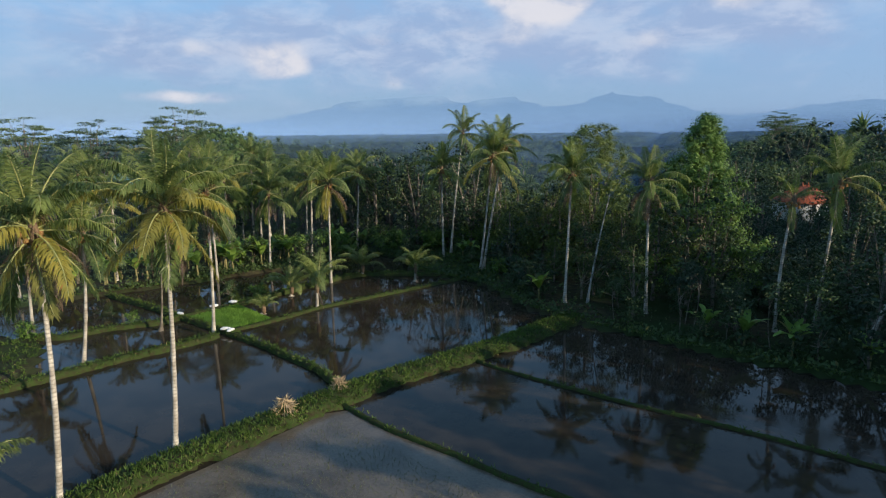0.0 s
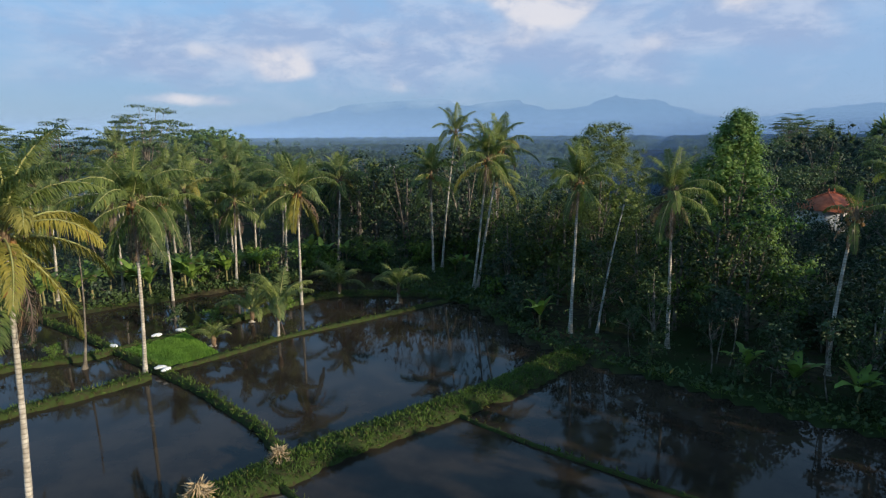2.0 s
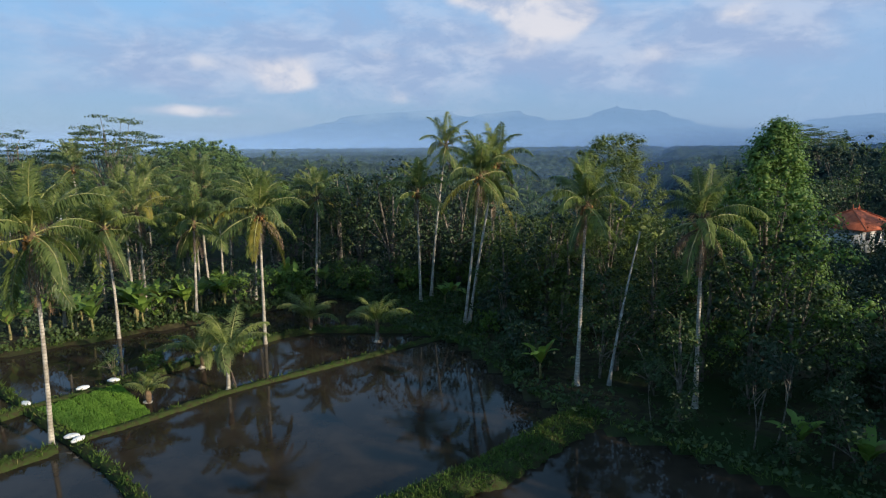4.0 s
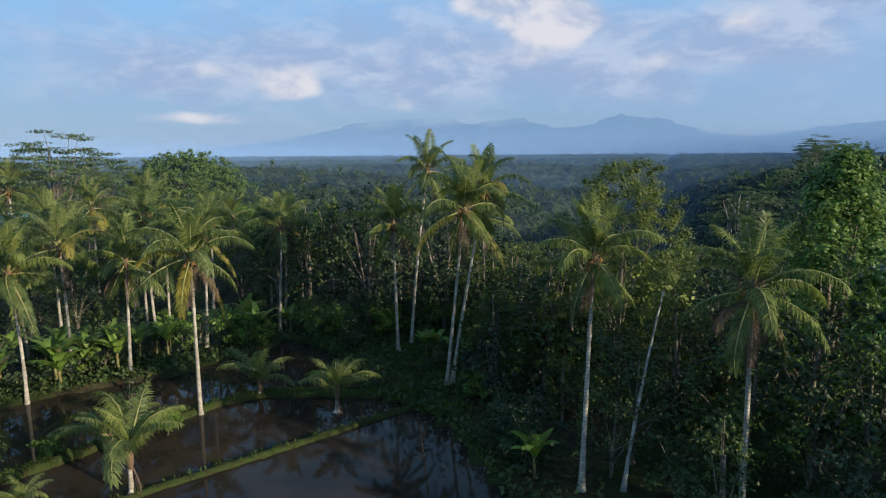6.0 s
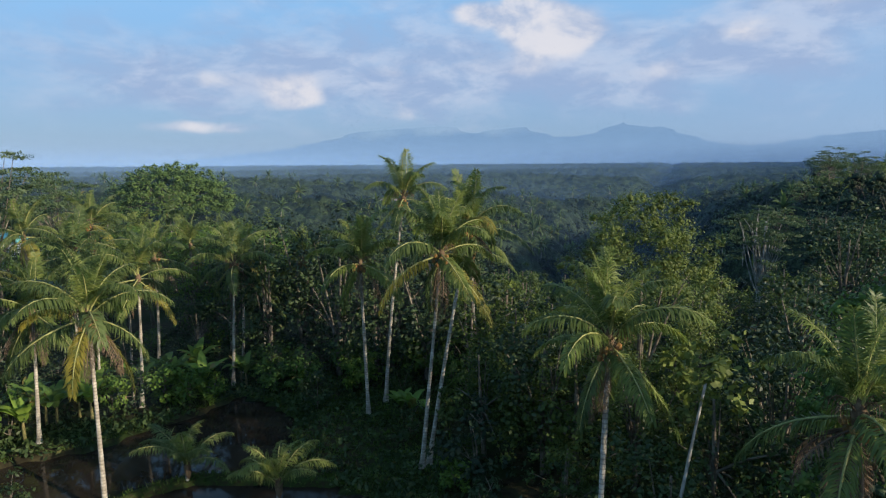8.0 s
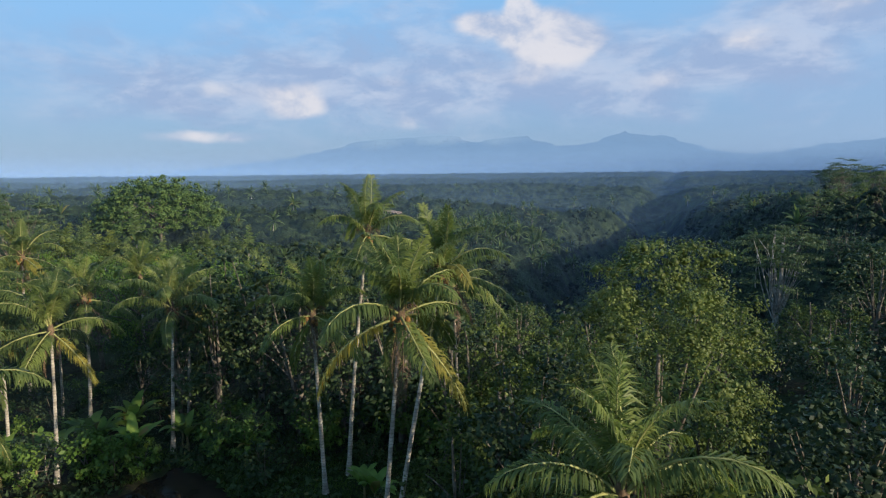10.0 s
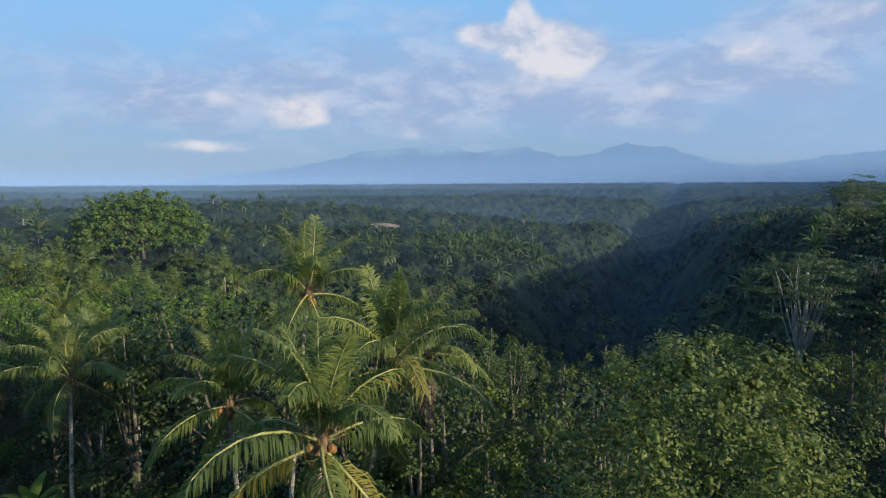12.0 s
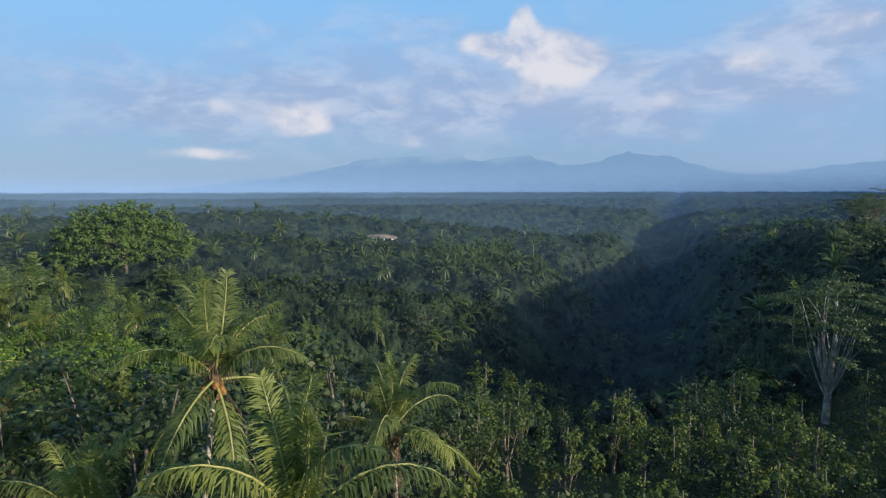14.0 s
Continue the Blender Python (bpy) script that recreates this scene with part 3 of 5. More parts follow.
# low weeds over the banks and the floor of the grove
p = np.concatenate([shore + rng.normal(size=shore.shape) * w for w in (0.8, 1.6, 2.6, 4.0)] + [np.stack([rng.uniform(-42, 9, 5200), rng.uniform(64, 98, 5200)], 1)])
k = ~inside(FIELD, p[:, 0], p[:, 1]) & (p[:, 0] > -45) & (p[:, 1] > 30)
p = p[k]
p = np.repeat(p, 3, 0) + rng.normal(size=(len(p) * 3, 2)) * 0.25
p = np.stack([p[:, 0], p[:, 1], land(p[:, 0], p[:, 1]) + rng.uniform(0.02, 0.45, len(p))], 1)
ln = rng.uniform(0.22, 0.5, len(p))
v, q = leaf_quads(p, rng.normal(size=p.shape) + np.array([0, 0, 0.5]), ln, ln * 0.55, rng)
ob = new("undergrowth", mesh_np("undergrowth", v, q, None, M_LEAF_MID))
tagged(ob, "low leafy weeds covering the banks and forest floor", "undergrowth", kind="stuff")

# ---------------------------------------------------------------- distance
PROFILE = [(-27, 20), (-23.7, 54), (-20.5, 87), (-17.2, 116), (-13.8, 159), (-10.8, 218), (-8.8, 261), (-6.2, 287), (-3.6, 292), (-1.0, 314), (0.3, 296), (1.8, 249), (3.6, 282), (6.4, 293),
           (7.7, 262), (9.2, 223), (11.2, 217), (12.7, 249), (13.9, 285), (15.0, 316), (16.0, 294), (17.4, 277), (18.3, 286), (19.5, 244), (21.1, 198), (23.2, 156), (25.4, 134), (27.8, 158),
           (29.7, 180), (31.5, 199), (33.9, 218), (38, 190), (44, 90), (50, 0)]
az_r = np.linspace(-30, 52, 420)
crest = np.interp(az_r, [p[0] for p in PROFILE], [p[1] for p in PROFILE]) / 4.16
for k, f in enumerate((1.3, 2.9, 6.1, 12.7)):
    crest = crest + 0.7 / (k + 1) * np.sin(az_r * f + k * 1.7) * np.clip(crest / 30, 0, 1)
rows = []
for r in range(15):
    t = r / 14
    dist = 4450 + 300 * t
    h = crest * 4.16 * t ** 1.25 * (1 + 0.05 * np.sin(az_r * 5 + r * 0.9) * (1 - t))
    a = np.radians(az_r + 0.25 * np.sin(az_r * 3 + r))
    rows.append(np.stack([np.sin(a) * dist + 8, np.cos(a) * dist + 25, h - 6], 1))
v = np.stack(rows, 0)
i, j = np.meshgrid(np.arange(14), np.arange(419), indexing="ij")
q = np.stack([i * 420 + j, i * 420 + j + 1, (i + 1) * 420 + j + 1, (i + 1) * 420 + j], -1).reshape(-1, 4)
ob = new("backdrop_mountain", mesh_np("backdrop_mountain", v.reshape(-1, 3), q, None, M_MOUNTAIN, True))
tagged(ob, "volcanic mountains on the horizon with blue haze painted into their glow", "mountain", kind="structure")


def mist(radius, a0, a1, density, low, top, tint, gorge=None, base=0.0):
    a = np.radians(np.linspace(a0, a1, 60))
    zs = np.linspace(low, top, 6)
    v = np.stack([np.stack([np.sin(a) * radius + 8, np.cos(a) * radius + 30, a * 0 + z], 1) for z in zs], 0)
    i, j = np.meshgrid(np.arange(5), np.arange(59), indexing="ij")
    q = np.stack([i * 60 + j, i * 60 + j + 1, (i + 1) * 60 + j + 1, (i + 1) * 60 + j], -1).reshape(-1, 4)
    m = haze_material("mist", density, base, top * 0.95, tint, gorge)
    ob = new("haze_sheet", mesh_np("haze_sheet", v.reshape(-1, 3), q, None, m, True))
    tagged(ob, "tinted see-through sheet standing in for bluish haze and mist", "mist", "layers of morning mist", "structure")


# rings of tinted sheets paint in distance haze and lift the far darks
HAZE_TINT = (0.22, 0.36, 0.58)
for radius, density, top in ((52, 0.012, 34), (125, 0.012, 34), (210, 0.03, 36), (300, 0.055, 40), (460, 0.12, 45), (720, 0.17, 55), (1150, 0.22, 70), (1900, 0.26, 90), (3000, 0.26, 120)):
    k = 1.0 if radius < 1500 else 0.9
    mist(radius, -64, 64, density, -45, top, tuple(c * k for c in (HAZE_TINT if radius < 400 else (0.22, 0.38, 0.68))))
# bluish mist in the gorge, drawn with the same tinted sheets
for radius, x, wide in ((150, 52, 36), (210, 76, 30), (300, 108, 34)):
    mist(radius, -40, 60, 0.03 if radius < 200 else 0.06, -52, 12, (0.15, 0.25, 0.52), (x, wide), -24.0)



# ---------------------------------------------------------------- trees
def frond_mesh(name, seed, length, start, droop, n, leaf_len, hang, mat, width=0.085, sides=4):
    r = np.random.default_rng(seed)
    m = 15
    s = np.linspace(0, 1, m)
    ang = np.radians(start - droop * s ** 1.4)
    ds = length / (m - 1)
    sway = 0.25 * r.normal() * s ** 2
    pts = np.stack([np.concatenate([[0], np.cumsum(np.cos(ang[:-1]) * ds)]), sway, np.concatenate([[0], np.cumsum(np.sin(ang[:-1]) * ds)])], 1)
    b = Build()
    b.tube(pts[::2], (0.055 * (1 - s * 0.88) + 0.006)[::2], sides, False)
    k = np.repeat(np.linspace(0.16, 1.0, n), 2)
    sgn = np.tile([1.0, -1.0], n)
    k = np.clip(k + r.normal(size=len(k)) * 0.006, 0.1, 1)
    base = np.stack([np.interp(k, s, pts[:, c]) for c in range(3)], 1)
    a = np.interp(k, s, ang)
    tan = np.stack([np.cos(a), a * 0, np.sin(a)], 1)
    nor = np.stack([-np.sin(a), a * 0, np.cos(a)], 1)
    side = np.stack([a * 0, sgn, a * 0], 1)
    ln = leaf_len * np.clip(np.sin(np.pi * (0.16 + 0.76 * k)), 0.15, 1) ** 0.7 * (1 + 0.14 * r.normal(size=len(k)))
    fwd = 0.40 + 0.7 * k ** 2
    d1 = unit(side * 1.0 + tan * fwd[:, None] + nor * 0.2 + r.normal(size=base.shape) * 0.16 - np.array([0, 0, 0.22]) * hang)
    d2 = unit(d1 * 0.8 + np.array([0, 0, -1.0]) * (hang * (1 + 0.4 * r.normal(size=len(k))))[:, None])
    mid = base + d1 * (ln * 0.44)[:, None]
    tip = mid + d2 * (ln * 0.58)[:, None]
    w = unit(np.cross(d1, nor + r.normal(size=base.shape) * 0.25)) * width / 2
    v = np.stack([base, mid - w, tip, mid + w], 1).reshape(-1, 3)
    b.put(v, np.arange(len(k) * 4).reshape(-1, 4))
    me = b.mesh(name, mat)
    if mat is not None:
        me.materials.append(M_FROND_DRY if mat == M_FROND_DRY else M_RACHIS)
        slots = np.zeros(len(me.polygons), np.int32)
        slots[:7 * sides] = 1
        me.polygons.foreach_set("material_index", slots)
    return me


CLASSES = [(85, 22, 0.35), (76, 58, 0.8), (66, 92, 1.25), (50, 100, 1.6), (28, 92, 1.8), (-6, 66, 1.6), (-46, 36, 1.1)]
FRONDS, FRONDS_LOW = {}, {}
for tone, mat in (("green", M_FROND), ("light", M_FROND_LIGHT), ("yellow", M_FROND_YELLOW), ("dry", M_FROND_DRY)):
    for c, (start, droop, hang) in enumerate(CLASSES):
        count = 2 if tone in ("green", "light") else 1
        if tone == "dry" and c < 4:
            continue
        n, wide = (54, 0.034) if tone == "dry" else (96, 0.062)
        FRONDS[tone, c] = [frond_mesh("frond", 100 + 10 * c + j, 4.2, start + 4 * j, droop, n, 0.86, hang * 1.5 if tone == "dry" else hang, mat, wide) for j in range(count)]


def fronds_for(age):
    """Which class a frond of that age (0 new, 1 old) belongs to."""
    return min(6, int(age * 6.99))


def trunk_mesh(name, base, hub, r0, r1, mat, bow, seed, sides=10):
    r = np.random.default_rng(seed)
    t = np.linspace(0, 1, 22)[:, None]
    base, hub = np.array(base, float), np.array(hub, float)
    mid = base * 0.55 + hub * 0.45 + np.array([bow[0], bow[1], 0])
    pts = (1 - t) ** 2 * base + 2 * t * (1 - t) * mid + t ** 2 * hub
    rad = r1 + (r0 - r1) * (1 - t[:, 0]) ** 1.3 + 0.16 * np.exp(-t[:, 0] * 22) + 0.006 * r.normal(size=22)
    return Build().tube(pts, rad, sides).mesh(name, mat, True)


def nut_mesh():
    bm = bmesh.new()
    bmesh.ops.create_icosphere(bm, subdivisions=1, radius=0.13, matrix=Matrix.Diagonal((1, 1, 1.25, 1)))
    me = bpy.data.meshes.new("coconut")
    bm.to_mesh(me)
    bm.free()
    me.materials.append(M_NUT)
    return me


NUT = nut_mesh()
SHEATH = Build().tube([(0, 0, -0.75), (0.02, 0, -0.35), (0, 0, 0), (0, 0.02, 0.3), (0, 0, 0.6)], [0.10, 0.19, 0.22, 0.15, 0.04], 9).mesh("fibre_sheath", M_FIBRE, True)


def stalk_mesh():
    """A spent flower spray: one bent stalk with hanging strings."""
    b = Build().tube([(0.1, 0, 0.1), (0.35, 0, 0.4), (0.6, 0, 0.45), (0.8, 0, 0.25)], [0.03, 0.028, 0.022, 0.012], 4, False)
    for k in range(8):
        x = 0.35 + 0.055 * k
        b.tube([(x, 0, 0.42), (x + 0.1, 0.1 * (-1) ** k, 0.25), (x + 0.12, 0.13 * (-1) ** k, -0.05)], [0.014, 0.012, 0.006], 3, False)
    return b.mesh("flower_stalk", M_FIBRE)


STALK = stalk_mesh()


def palm(base, hub, seed, count=24, size=1.0, yellow=0.0, dry=2, light=0.25, nuts=True, young=False, label="tall coconut palm with a pale ringed trunk", bow=(0, 0)):
    r = random.Random(seed)
    z0 = float(ground_height(np.array([base[0]]), np.array([base[1]]))[0])
    if len(base) > 2:
        z0 = base[2]
    root = empty("coconut_palm", pose(base[0], base[1], z0 - 0.05), label=label, category="palm tree")
    hub_l = (hub[0] - base[0], hub[1] - base[1], hub[2] - z0 + 0.05)
    part("trunk", trunk_mesh("trunk", (0, 0, -0.2), hub_l, 0.15, 0.088, M_PALM_TRUNK, bow, seed), root)
    part("fibre_sheath", SHEATH, root, m=Matrix.Translation(hub_l))
    if nuts:
        for k in range(9):
            a, d = k * 2.4 + seed, r.uniform(0.24, 0.46)
            part("coconut", NUT, root, m=Matrix.Translation(Vector(hub_l) + Vector((d * math.cos(a), d * math.sin(a), -0.12 - 0.06 * k))))
        for k in range(5):
            part("flower_stalk", STALK, root, m=Matrix.Translation(hub_l) @ pose(0, 0, 0, 0, r.uniform(-25, 25), k * 72 + r.uniform(-20, 20)))
    turn = r.uniform(0, 360)
    lean_x, lean_y = r.uniform(-6, 6), r.uniform(-6, 6)
    count = round(count * 0.76)
    for k in range(count):
        age = (k + 0.5) / count
        c = fronds_for(age ** (1.12 - 0.55 * yellow))
        if young:
            c = (1, 2, 2, 3)[c % 4]
        tone = "green"
        if k < count * light:
            tone = "light"
        if c >= 4 and r.random() < yellow:
            tone = "yellow"
        elif c >= 3 and r.random() < yellow * 0.5:
            tone = "yellow"
        me = r.choice(FRONDS[tone, c])
        s = size * r.uniform(0.9, 1.14) * (0.78 if c == 0 else 0.92 if c == 1 else 1.0)
        m = Matrix.Translation(Vector(hub_l) + Vector((0, 0, 0.25 - 0.4 * age))) @ pose(0, 0, 0, lean_x, lean_y, turn + k * 137.5 + r.uniform(-14, 14)) @ pose(0, 0, 0, r.uniform(-14, 14), r.uniform(-8, 8), 0)
        part("frond", me, root, "yellowing frond" if tone == "yellow" else "", m @ Matrix.Diagonal((s, s * r.choice((1, -1)), s, 1)))
    for k in range(dry):
        me = FRONDS["dry", r.choice((5, 6, 6))][0]
        s = size * r.uniform(0.6, 0.85)
        part("frond", me, root, "dry brown hanging frond", Matrix.Translation(Vector(hub_l) + Vector((0, 0, -0.35))) @ pose(0, 0, 0, 0, r.uniform(12, 32), r.uniform(0, 360)) @ Matrix.Diagonal((s, s, s, 1)))
    return root


def low_crown(seed, tone, count=18, n=20, width=0.15):
    r = np.random.default_rng(seed)
    b = Build()
    for k in range(count):
        start, droop, hang = CLASSES[fronds_for((k + 0.5) / count)]
        me = frond_mesh("temp", seed * 50 + k, 4.4 * r.uniform(0.85, 1.1), start, droop, n, 1.05, hang, None, width, 3)
        co = np.empty(len(me.vertices) * 3, np.float32)
        me.vertices.foreach_get("co", co)
        a = math.radians(k * 137.5 + r.uniform(-12, 12))
        c = co.reshape(-1, 3)
        c = np.stack([c[:, 0] * math.cos(a) - c[:, 1] * math.sin(a), c[:, 0] * math.sin(a) + c[:, 1] * math.cos(a), c[:, 2]], 1)
        q = [tuple(p.vertices) for p in me.polygons if len(p.vertices) == 4]
        t = [tuple(p.vertices) for p in me.polygons if len(p.vertices) == 3]
        b.put(c, q, t)
        bpy.data.meshes.remove(me)
    return b.mesh("crown", tone)


LOW_CROWNS = [low_crown(1, M_FROND), low_crown(2, M_FROND), low_crown(3, M_FROND, 17), low_crown(4, M_LEAF_OLIVE, 18)]
LOW_TRUNK = trunk_mesh("trunk", (0, 0, -1.5), (0.25, 0.1, 1.0 * 10), 0.14, 0.09, M_PALM_TRUNK, (0.3, 0.1), 4, 6)


def small_palm(x, y, height, seed, size=1.0, crown=None):
    r = random.Random(seed)
    z = float(land(x, y))
    root = empty("coconut_palm", pose(x, y, z, 0, 0, r.uniform(0, 360)), label="coconut palm with a drooping crown among the woods", category="palm tree", group="palms of the woods")
    k = height / 10
    part("trunk", LOW_TRUNK, root, m=Matrix.Diagonal((1, 1, k, 1)))
    part("crown", crown or LOW_CROWNS[r.randrange(len(LOW_CROWNS))], root, m=Matrix.Translation((0.25, 0.1, height)) @ pose(0, 0, 0, r.uniform(-8, 8), r.uniform(-8, 8), 0) @ Matrix.Scale(size * r.uniform(0.85, 1.1), 4))
    return root


OCT_V = np.array([(1, 0, 0), (-1, 0, 0), (0, 1, 0), (0, -1, 0), (0, 0, 1), (0, 0, -1)], float)
OCT_T = np.array([(0, 2, 4), (2, 1, 4), (1, 3, 4), (3, 0, 4), (2, 0, 5), (1, 2, 5), (3, 1, 5), (0, 3, 5)])


def cores(centres, radius, r, spread=(0.25, 1.25)):
    """Dense twig-and-leaf hearts of the clumps, so that crowns are not seen through."""
    n = len(centres)
    v = centres[:, None, :] + OCT_V[None] * radius * r.uniform(spread[0], spread[1], (n, 6, 1)) * np.array([1, 1, 0.8])
    return v.reshape(-1, 3), (OCT_T[None] + (np.arange(n) * 6)[:, None, None]).reshape(-1, 3)


def broadleaf(name, seed, height, radius, clear, clumps, per, leaf, mat, bark, shape="round", trunk_r=0.22, limbs=9, clump_r=0.8, lobes=0.28, jitter=0.75, core=0.28, taper=0.75, fork=(0.5, 0.95)):
    """A tree of unit design: trunk and limbs, and a crown of clumps of single leaves."""
    r = np.random.default_rng(seed)
    hc = (height - clear) / 2
    n = clumps
    d = unit(r.normal(size=(n, 3)))
    lob = 1 + lobes * (np.sin(d[:, 0] * 4 + seed) * np.cos(d[:, 1] * 5 + seed * 2) + 0.6 * np.sin(d[:, 2] * 6 + seed))
    rad = np.clip(r.uniform(0.15, 1, n) ** 0.38, 0, 1) * lob
    c = d * rad[:, None] * np.array([radius, radius, hc]) + np.array([0, 0, clear + hc])
    if shape == "column":
        f = np.clip((c[:, 2] - clear) / (height - clear), 0, 1)
        c[:, :2] *= (1.15 - 0.75 * f ** 1.6)[:, None]
    elif shape == "cone":
        f = r.uniform(0, 1, n) ** 0.85
        aa = r.uniform(0, 6.283, n)
        lay = 1 + 0.16 * np.sin(f * 34 + aa * 1.0) + lobes * np.sin(aa * 3 + seed + f * 5)
        rr = radius * np.minimum(1.0, 1.4 * (1.02 - f) ** taper) * r.uniform(0.12, 1, n) ** 0.42 * lay
        c = np.stack([np.cos(aa) * rr, np.sin(aa) * rr, clear + (height - clear) * f], 1)
    elif shape == "spiky":
        spikes = 15
        sr = radius * np.sqrt((np.arange(spikes) + 0.3) / spikes)
        sa = np.arange(spikes) * 2.4 + r.uniform(-0.5, 0.5, spikes)
        st = height * (1 - 0.38 * (sr / radius) ** 1.5 - r.uniform(0, 0.16, spikes))
        k = r.integers(0, spikes, n)
        f = r.uniform(0, 1, n) ** 0.7
        wide = 0.85 * (1.1 - f)
        c = np.stack([np.cos(sa[k]) * sr[k] + r.normal(size=n) * wide * 0.5, np.sin(sa[k]) * sr[k] + r.normal(size=n) * wide * 0.5, clear + (st[k] - clear) * f], 1)
    elif shape == "umbrella":
        pads = 46
        pa = np.arange(pads) * 2.4 + r.uniform(-0.4, 0.4, pads)
        pr = radius * np.sqrt((np.arange(pads) + 0.5) / pads) * 0.82
        pz = clear + (height - clear) * np.clip(1.0 - 0.45 * (pr / radius) ** 1.6 - 0.6 * r.uniform(0, 1, pads), 0.0, 1)
        k = r.integers(0, pads, n)
        aa, rr = r.uniform(0, 6.283, n), np.sqrt(r.uniform(0, 1, n)) * radius * 0.20
        c = np.stack([np.cos(pa[k]) * pr[k] + np.cos(aa) * rr, np.sin(pa[k]) * pr[k] + np.sin(aa) * rr, pz[k] - (rr / radius) ** 2 * 3.0 + r.normal(size=n) * 0.14], 1)
        c[:pads] = np.stack([np.cos(pa) * pr, np.sin(pa) * pr, pz], 1)
    elif shape == "dome":
        d[:, 2] = np.abs(d[:, 2])
        c = d * np.maximum(rad, 0.8 * lob)[:, None] * np.array([radius, radius, height - clear]) + np.array([0, 0, clear])
    c[:, 2] = np.maximum(c[:, 2], clear * 0.8)
    b = Build()
    sway = np.array([r.normal() * 0.3, r.normal() * 0.3, 0])
    top = np.array([0, 0, clear + (height - clear) * 0.75]) + sway
    t = np.linspace(0, 1, 8)[:, None]
    b.tube(t * top + np.array([0, 0, -0.4]) + np.sin(t * 5 + seed) * np.array([0.12, 0.1, 0]), trunk_r * (1 - 0.8 * t[:, 0]) + 0.1 * trunk_r, 7)
    for k in (range(24) if shape == "umbrella" else r.choice(n, min(limbs, n), False)):
        z = r.uniform(clear * fork[0], clear * fork[1]) if shape == "umbrella" else r.uniform(clear * 0.55, clear + (height - clear) * 0.35)
        s = np.array([0, 0, z]) + top * np.array([1, 1, 0]) * (z / top[2])
        e = c[k]
        m = s * 0.45 + e * 0.55 + np.array([0, 0, 0.12 * np.linalg.norm(e - s)]) * (-0.15 if shape == "umbrella" else 1)
        if shape == "umbrella":
            m = m + r.normal(size=3) * 0.09 * np.linalg.norm(e - s)
        u = np.linspace(0, 1, 5)[:, None]
        b.tube((1 - u) ** 2 * s + 2 * u * (1 - u) * m + u ** 2 * e, trunk_r * (0.26 if shape == "umbrella" else 0.4) * (1 - 0.85 * u[:, 0]) + 0.012, 4, False)
    trunk = b.mesh("trunk", bark, True)
    cc = np.repeat(c, per, 0)
    if shape == "umbrella":
        core = 0
    off = unit(r.normal(size=cc.shape)) * (r.uniform(0.05, 1, len(cc)) ** 0.5)[:, None] * clump_r
    flat = 0.16 if shape == "umbrella" else 0.75
    off[:, 2] *= flat
    pos = cc + off
    out = off + (cc - np.array([0, 0, clear + hc * 0.7])) * 0.08 + r.normal(size=cc.shape) * 0.45 * clump_r
    out[:, 2] = out[:, 2] * (0.35 if shape == "umbrella" else 0.7) + 0.05
    ln = leaf * r.uniform(0.65, 1.35, len(cc))
    facing = unit(off * np.array([1, 1, 1 / flat])) + 0.5 * unit(cc - np.array([0, 0, clear + hc * 0.6])) + np.array([0, 0, 0.35]) + r.normal(size=cc.shape) * jitter
    along = np.cross(unit(facing), unit(r.normal(size=cc.shape))) + 0.25 * unit(out)
    v, q = leaf_quads(pos - 0.4 * along * ln[:, None], along, ln, ln * 0.62, r, 0.1, facing)
    if core:
        cv, ct = cores(c, clump_r * core, r, (0.3, 1.2))
        v, ct = np.concatenate([v, cv]), ct + len(v)
    crown = mesh_np("crown", v, q, ct if core else None, mat)
    return name, trunk, crown


def plant(design, x, y, label, scale=1.0, turn=0.0, stretch=1.0, sink=0.0, group="", category="tree", z=None):
    name, trunk, crown = design
    zz = float(land(x, y)) if z is None else z
    root = empty(name, pose(x, y, zz - sink, 0, 0, turn) @ Matrix.Diagonal((scale, scale, scale * stretch, 1)), label=label, category=category, group=group)
    part("trunk", trunk, root)
    part("crown", crown, root)
    return root


# designs
BRIGHT_TALL = broadleaf("broadleaf_tree", 11, 16.6, 4.9, 2.0, 330, 72, 0.20, M_LEAF_LIME, M_BARK, "cone", 0.3, 16, 0.85, 0.16, 0.38, 0.5, 0.8)
ROUND_OLIVE = broadleaf("broadleaf_tree", 12, 16.6, 4.7, 1.8, 440, 100, 0.125, M_LEAF_OLIVE, M_BARK, "cone", 0.24, 16, 0.66, 0.2, 0.38, 0.4, 0.42)
ROUND_MID = broadleaf("broadleaf_tree", 13, 10.5, 3.8, 1.6, 50, 28, 0.27, M_LEAF_MID, M_BARK, "round", 0.2, 8, 1.1)
ROUND_DARK = broadleaf("broadleaf_tree", 14, 11.5, 4.2, 0.8, 54, 27, 0.30, M_LEAF_DARK, M_BARK, "round", 0.22, 8, 1.25)
COLUMN_MID = broadleaf("broadleaf_tree", 15, 10.5, 2.8, 0.6, 46, 26, 0.27, M_LEAF_MID, M_BARK, "column", 0.18, 8, 0.9)
BRIGHT_ROUND = broadleaf("broadleaf_tree", 25, 12.0, 4.2, 2.5, 66, 38, 0.22, M_LEAF_BRIGHT, M_BARK, "round", 0.22, 10, 0.95)
BRINK_ROUND = broadleaf("broadleaf_tree", 26, 10.5, 3.7, 0.8, 66, 22, 0.29, M_LEAF_BRINK, M_BARK, "spiky", 0.2, 8, 0.66, 0.36)
BRINK_TALL = broadleaf("broadleaf_tree", 27, 11.5, 2.6, 0.5, 62, 22, 0.29, M_LEAF_BRINK, M_BARK, "spiky", 0.18, 8, 0.6, 0.36)
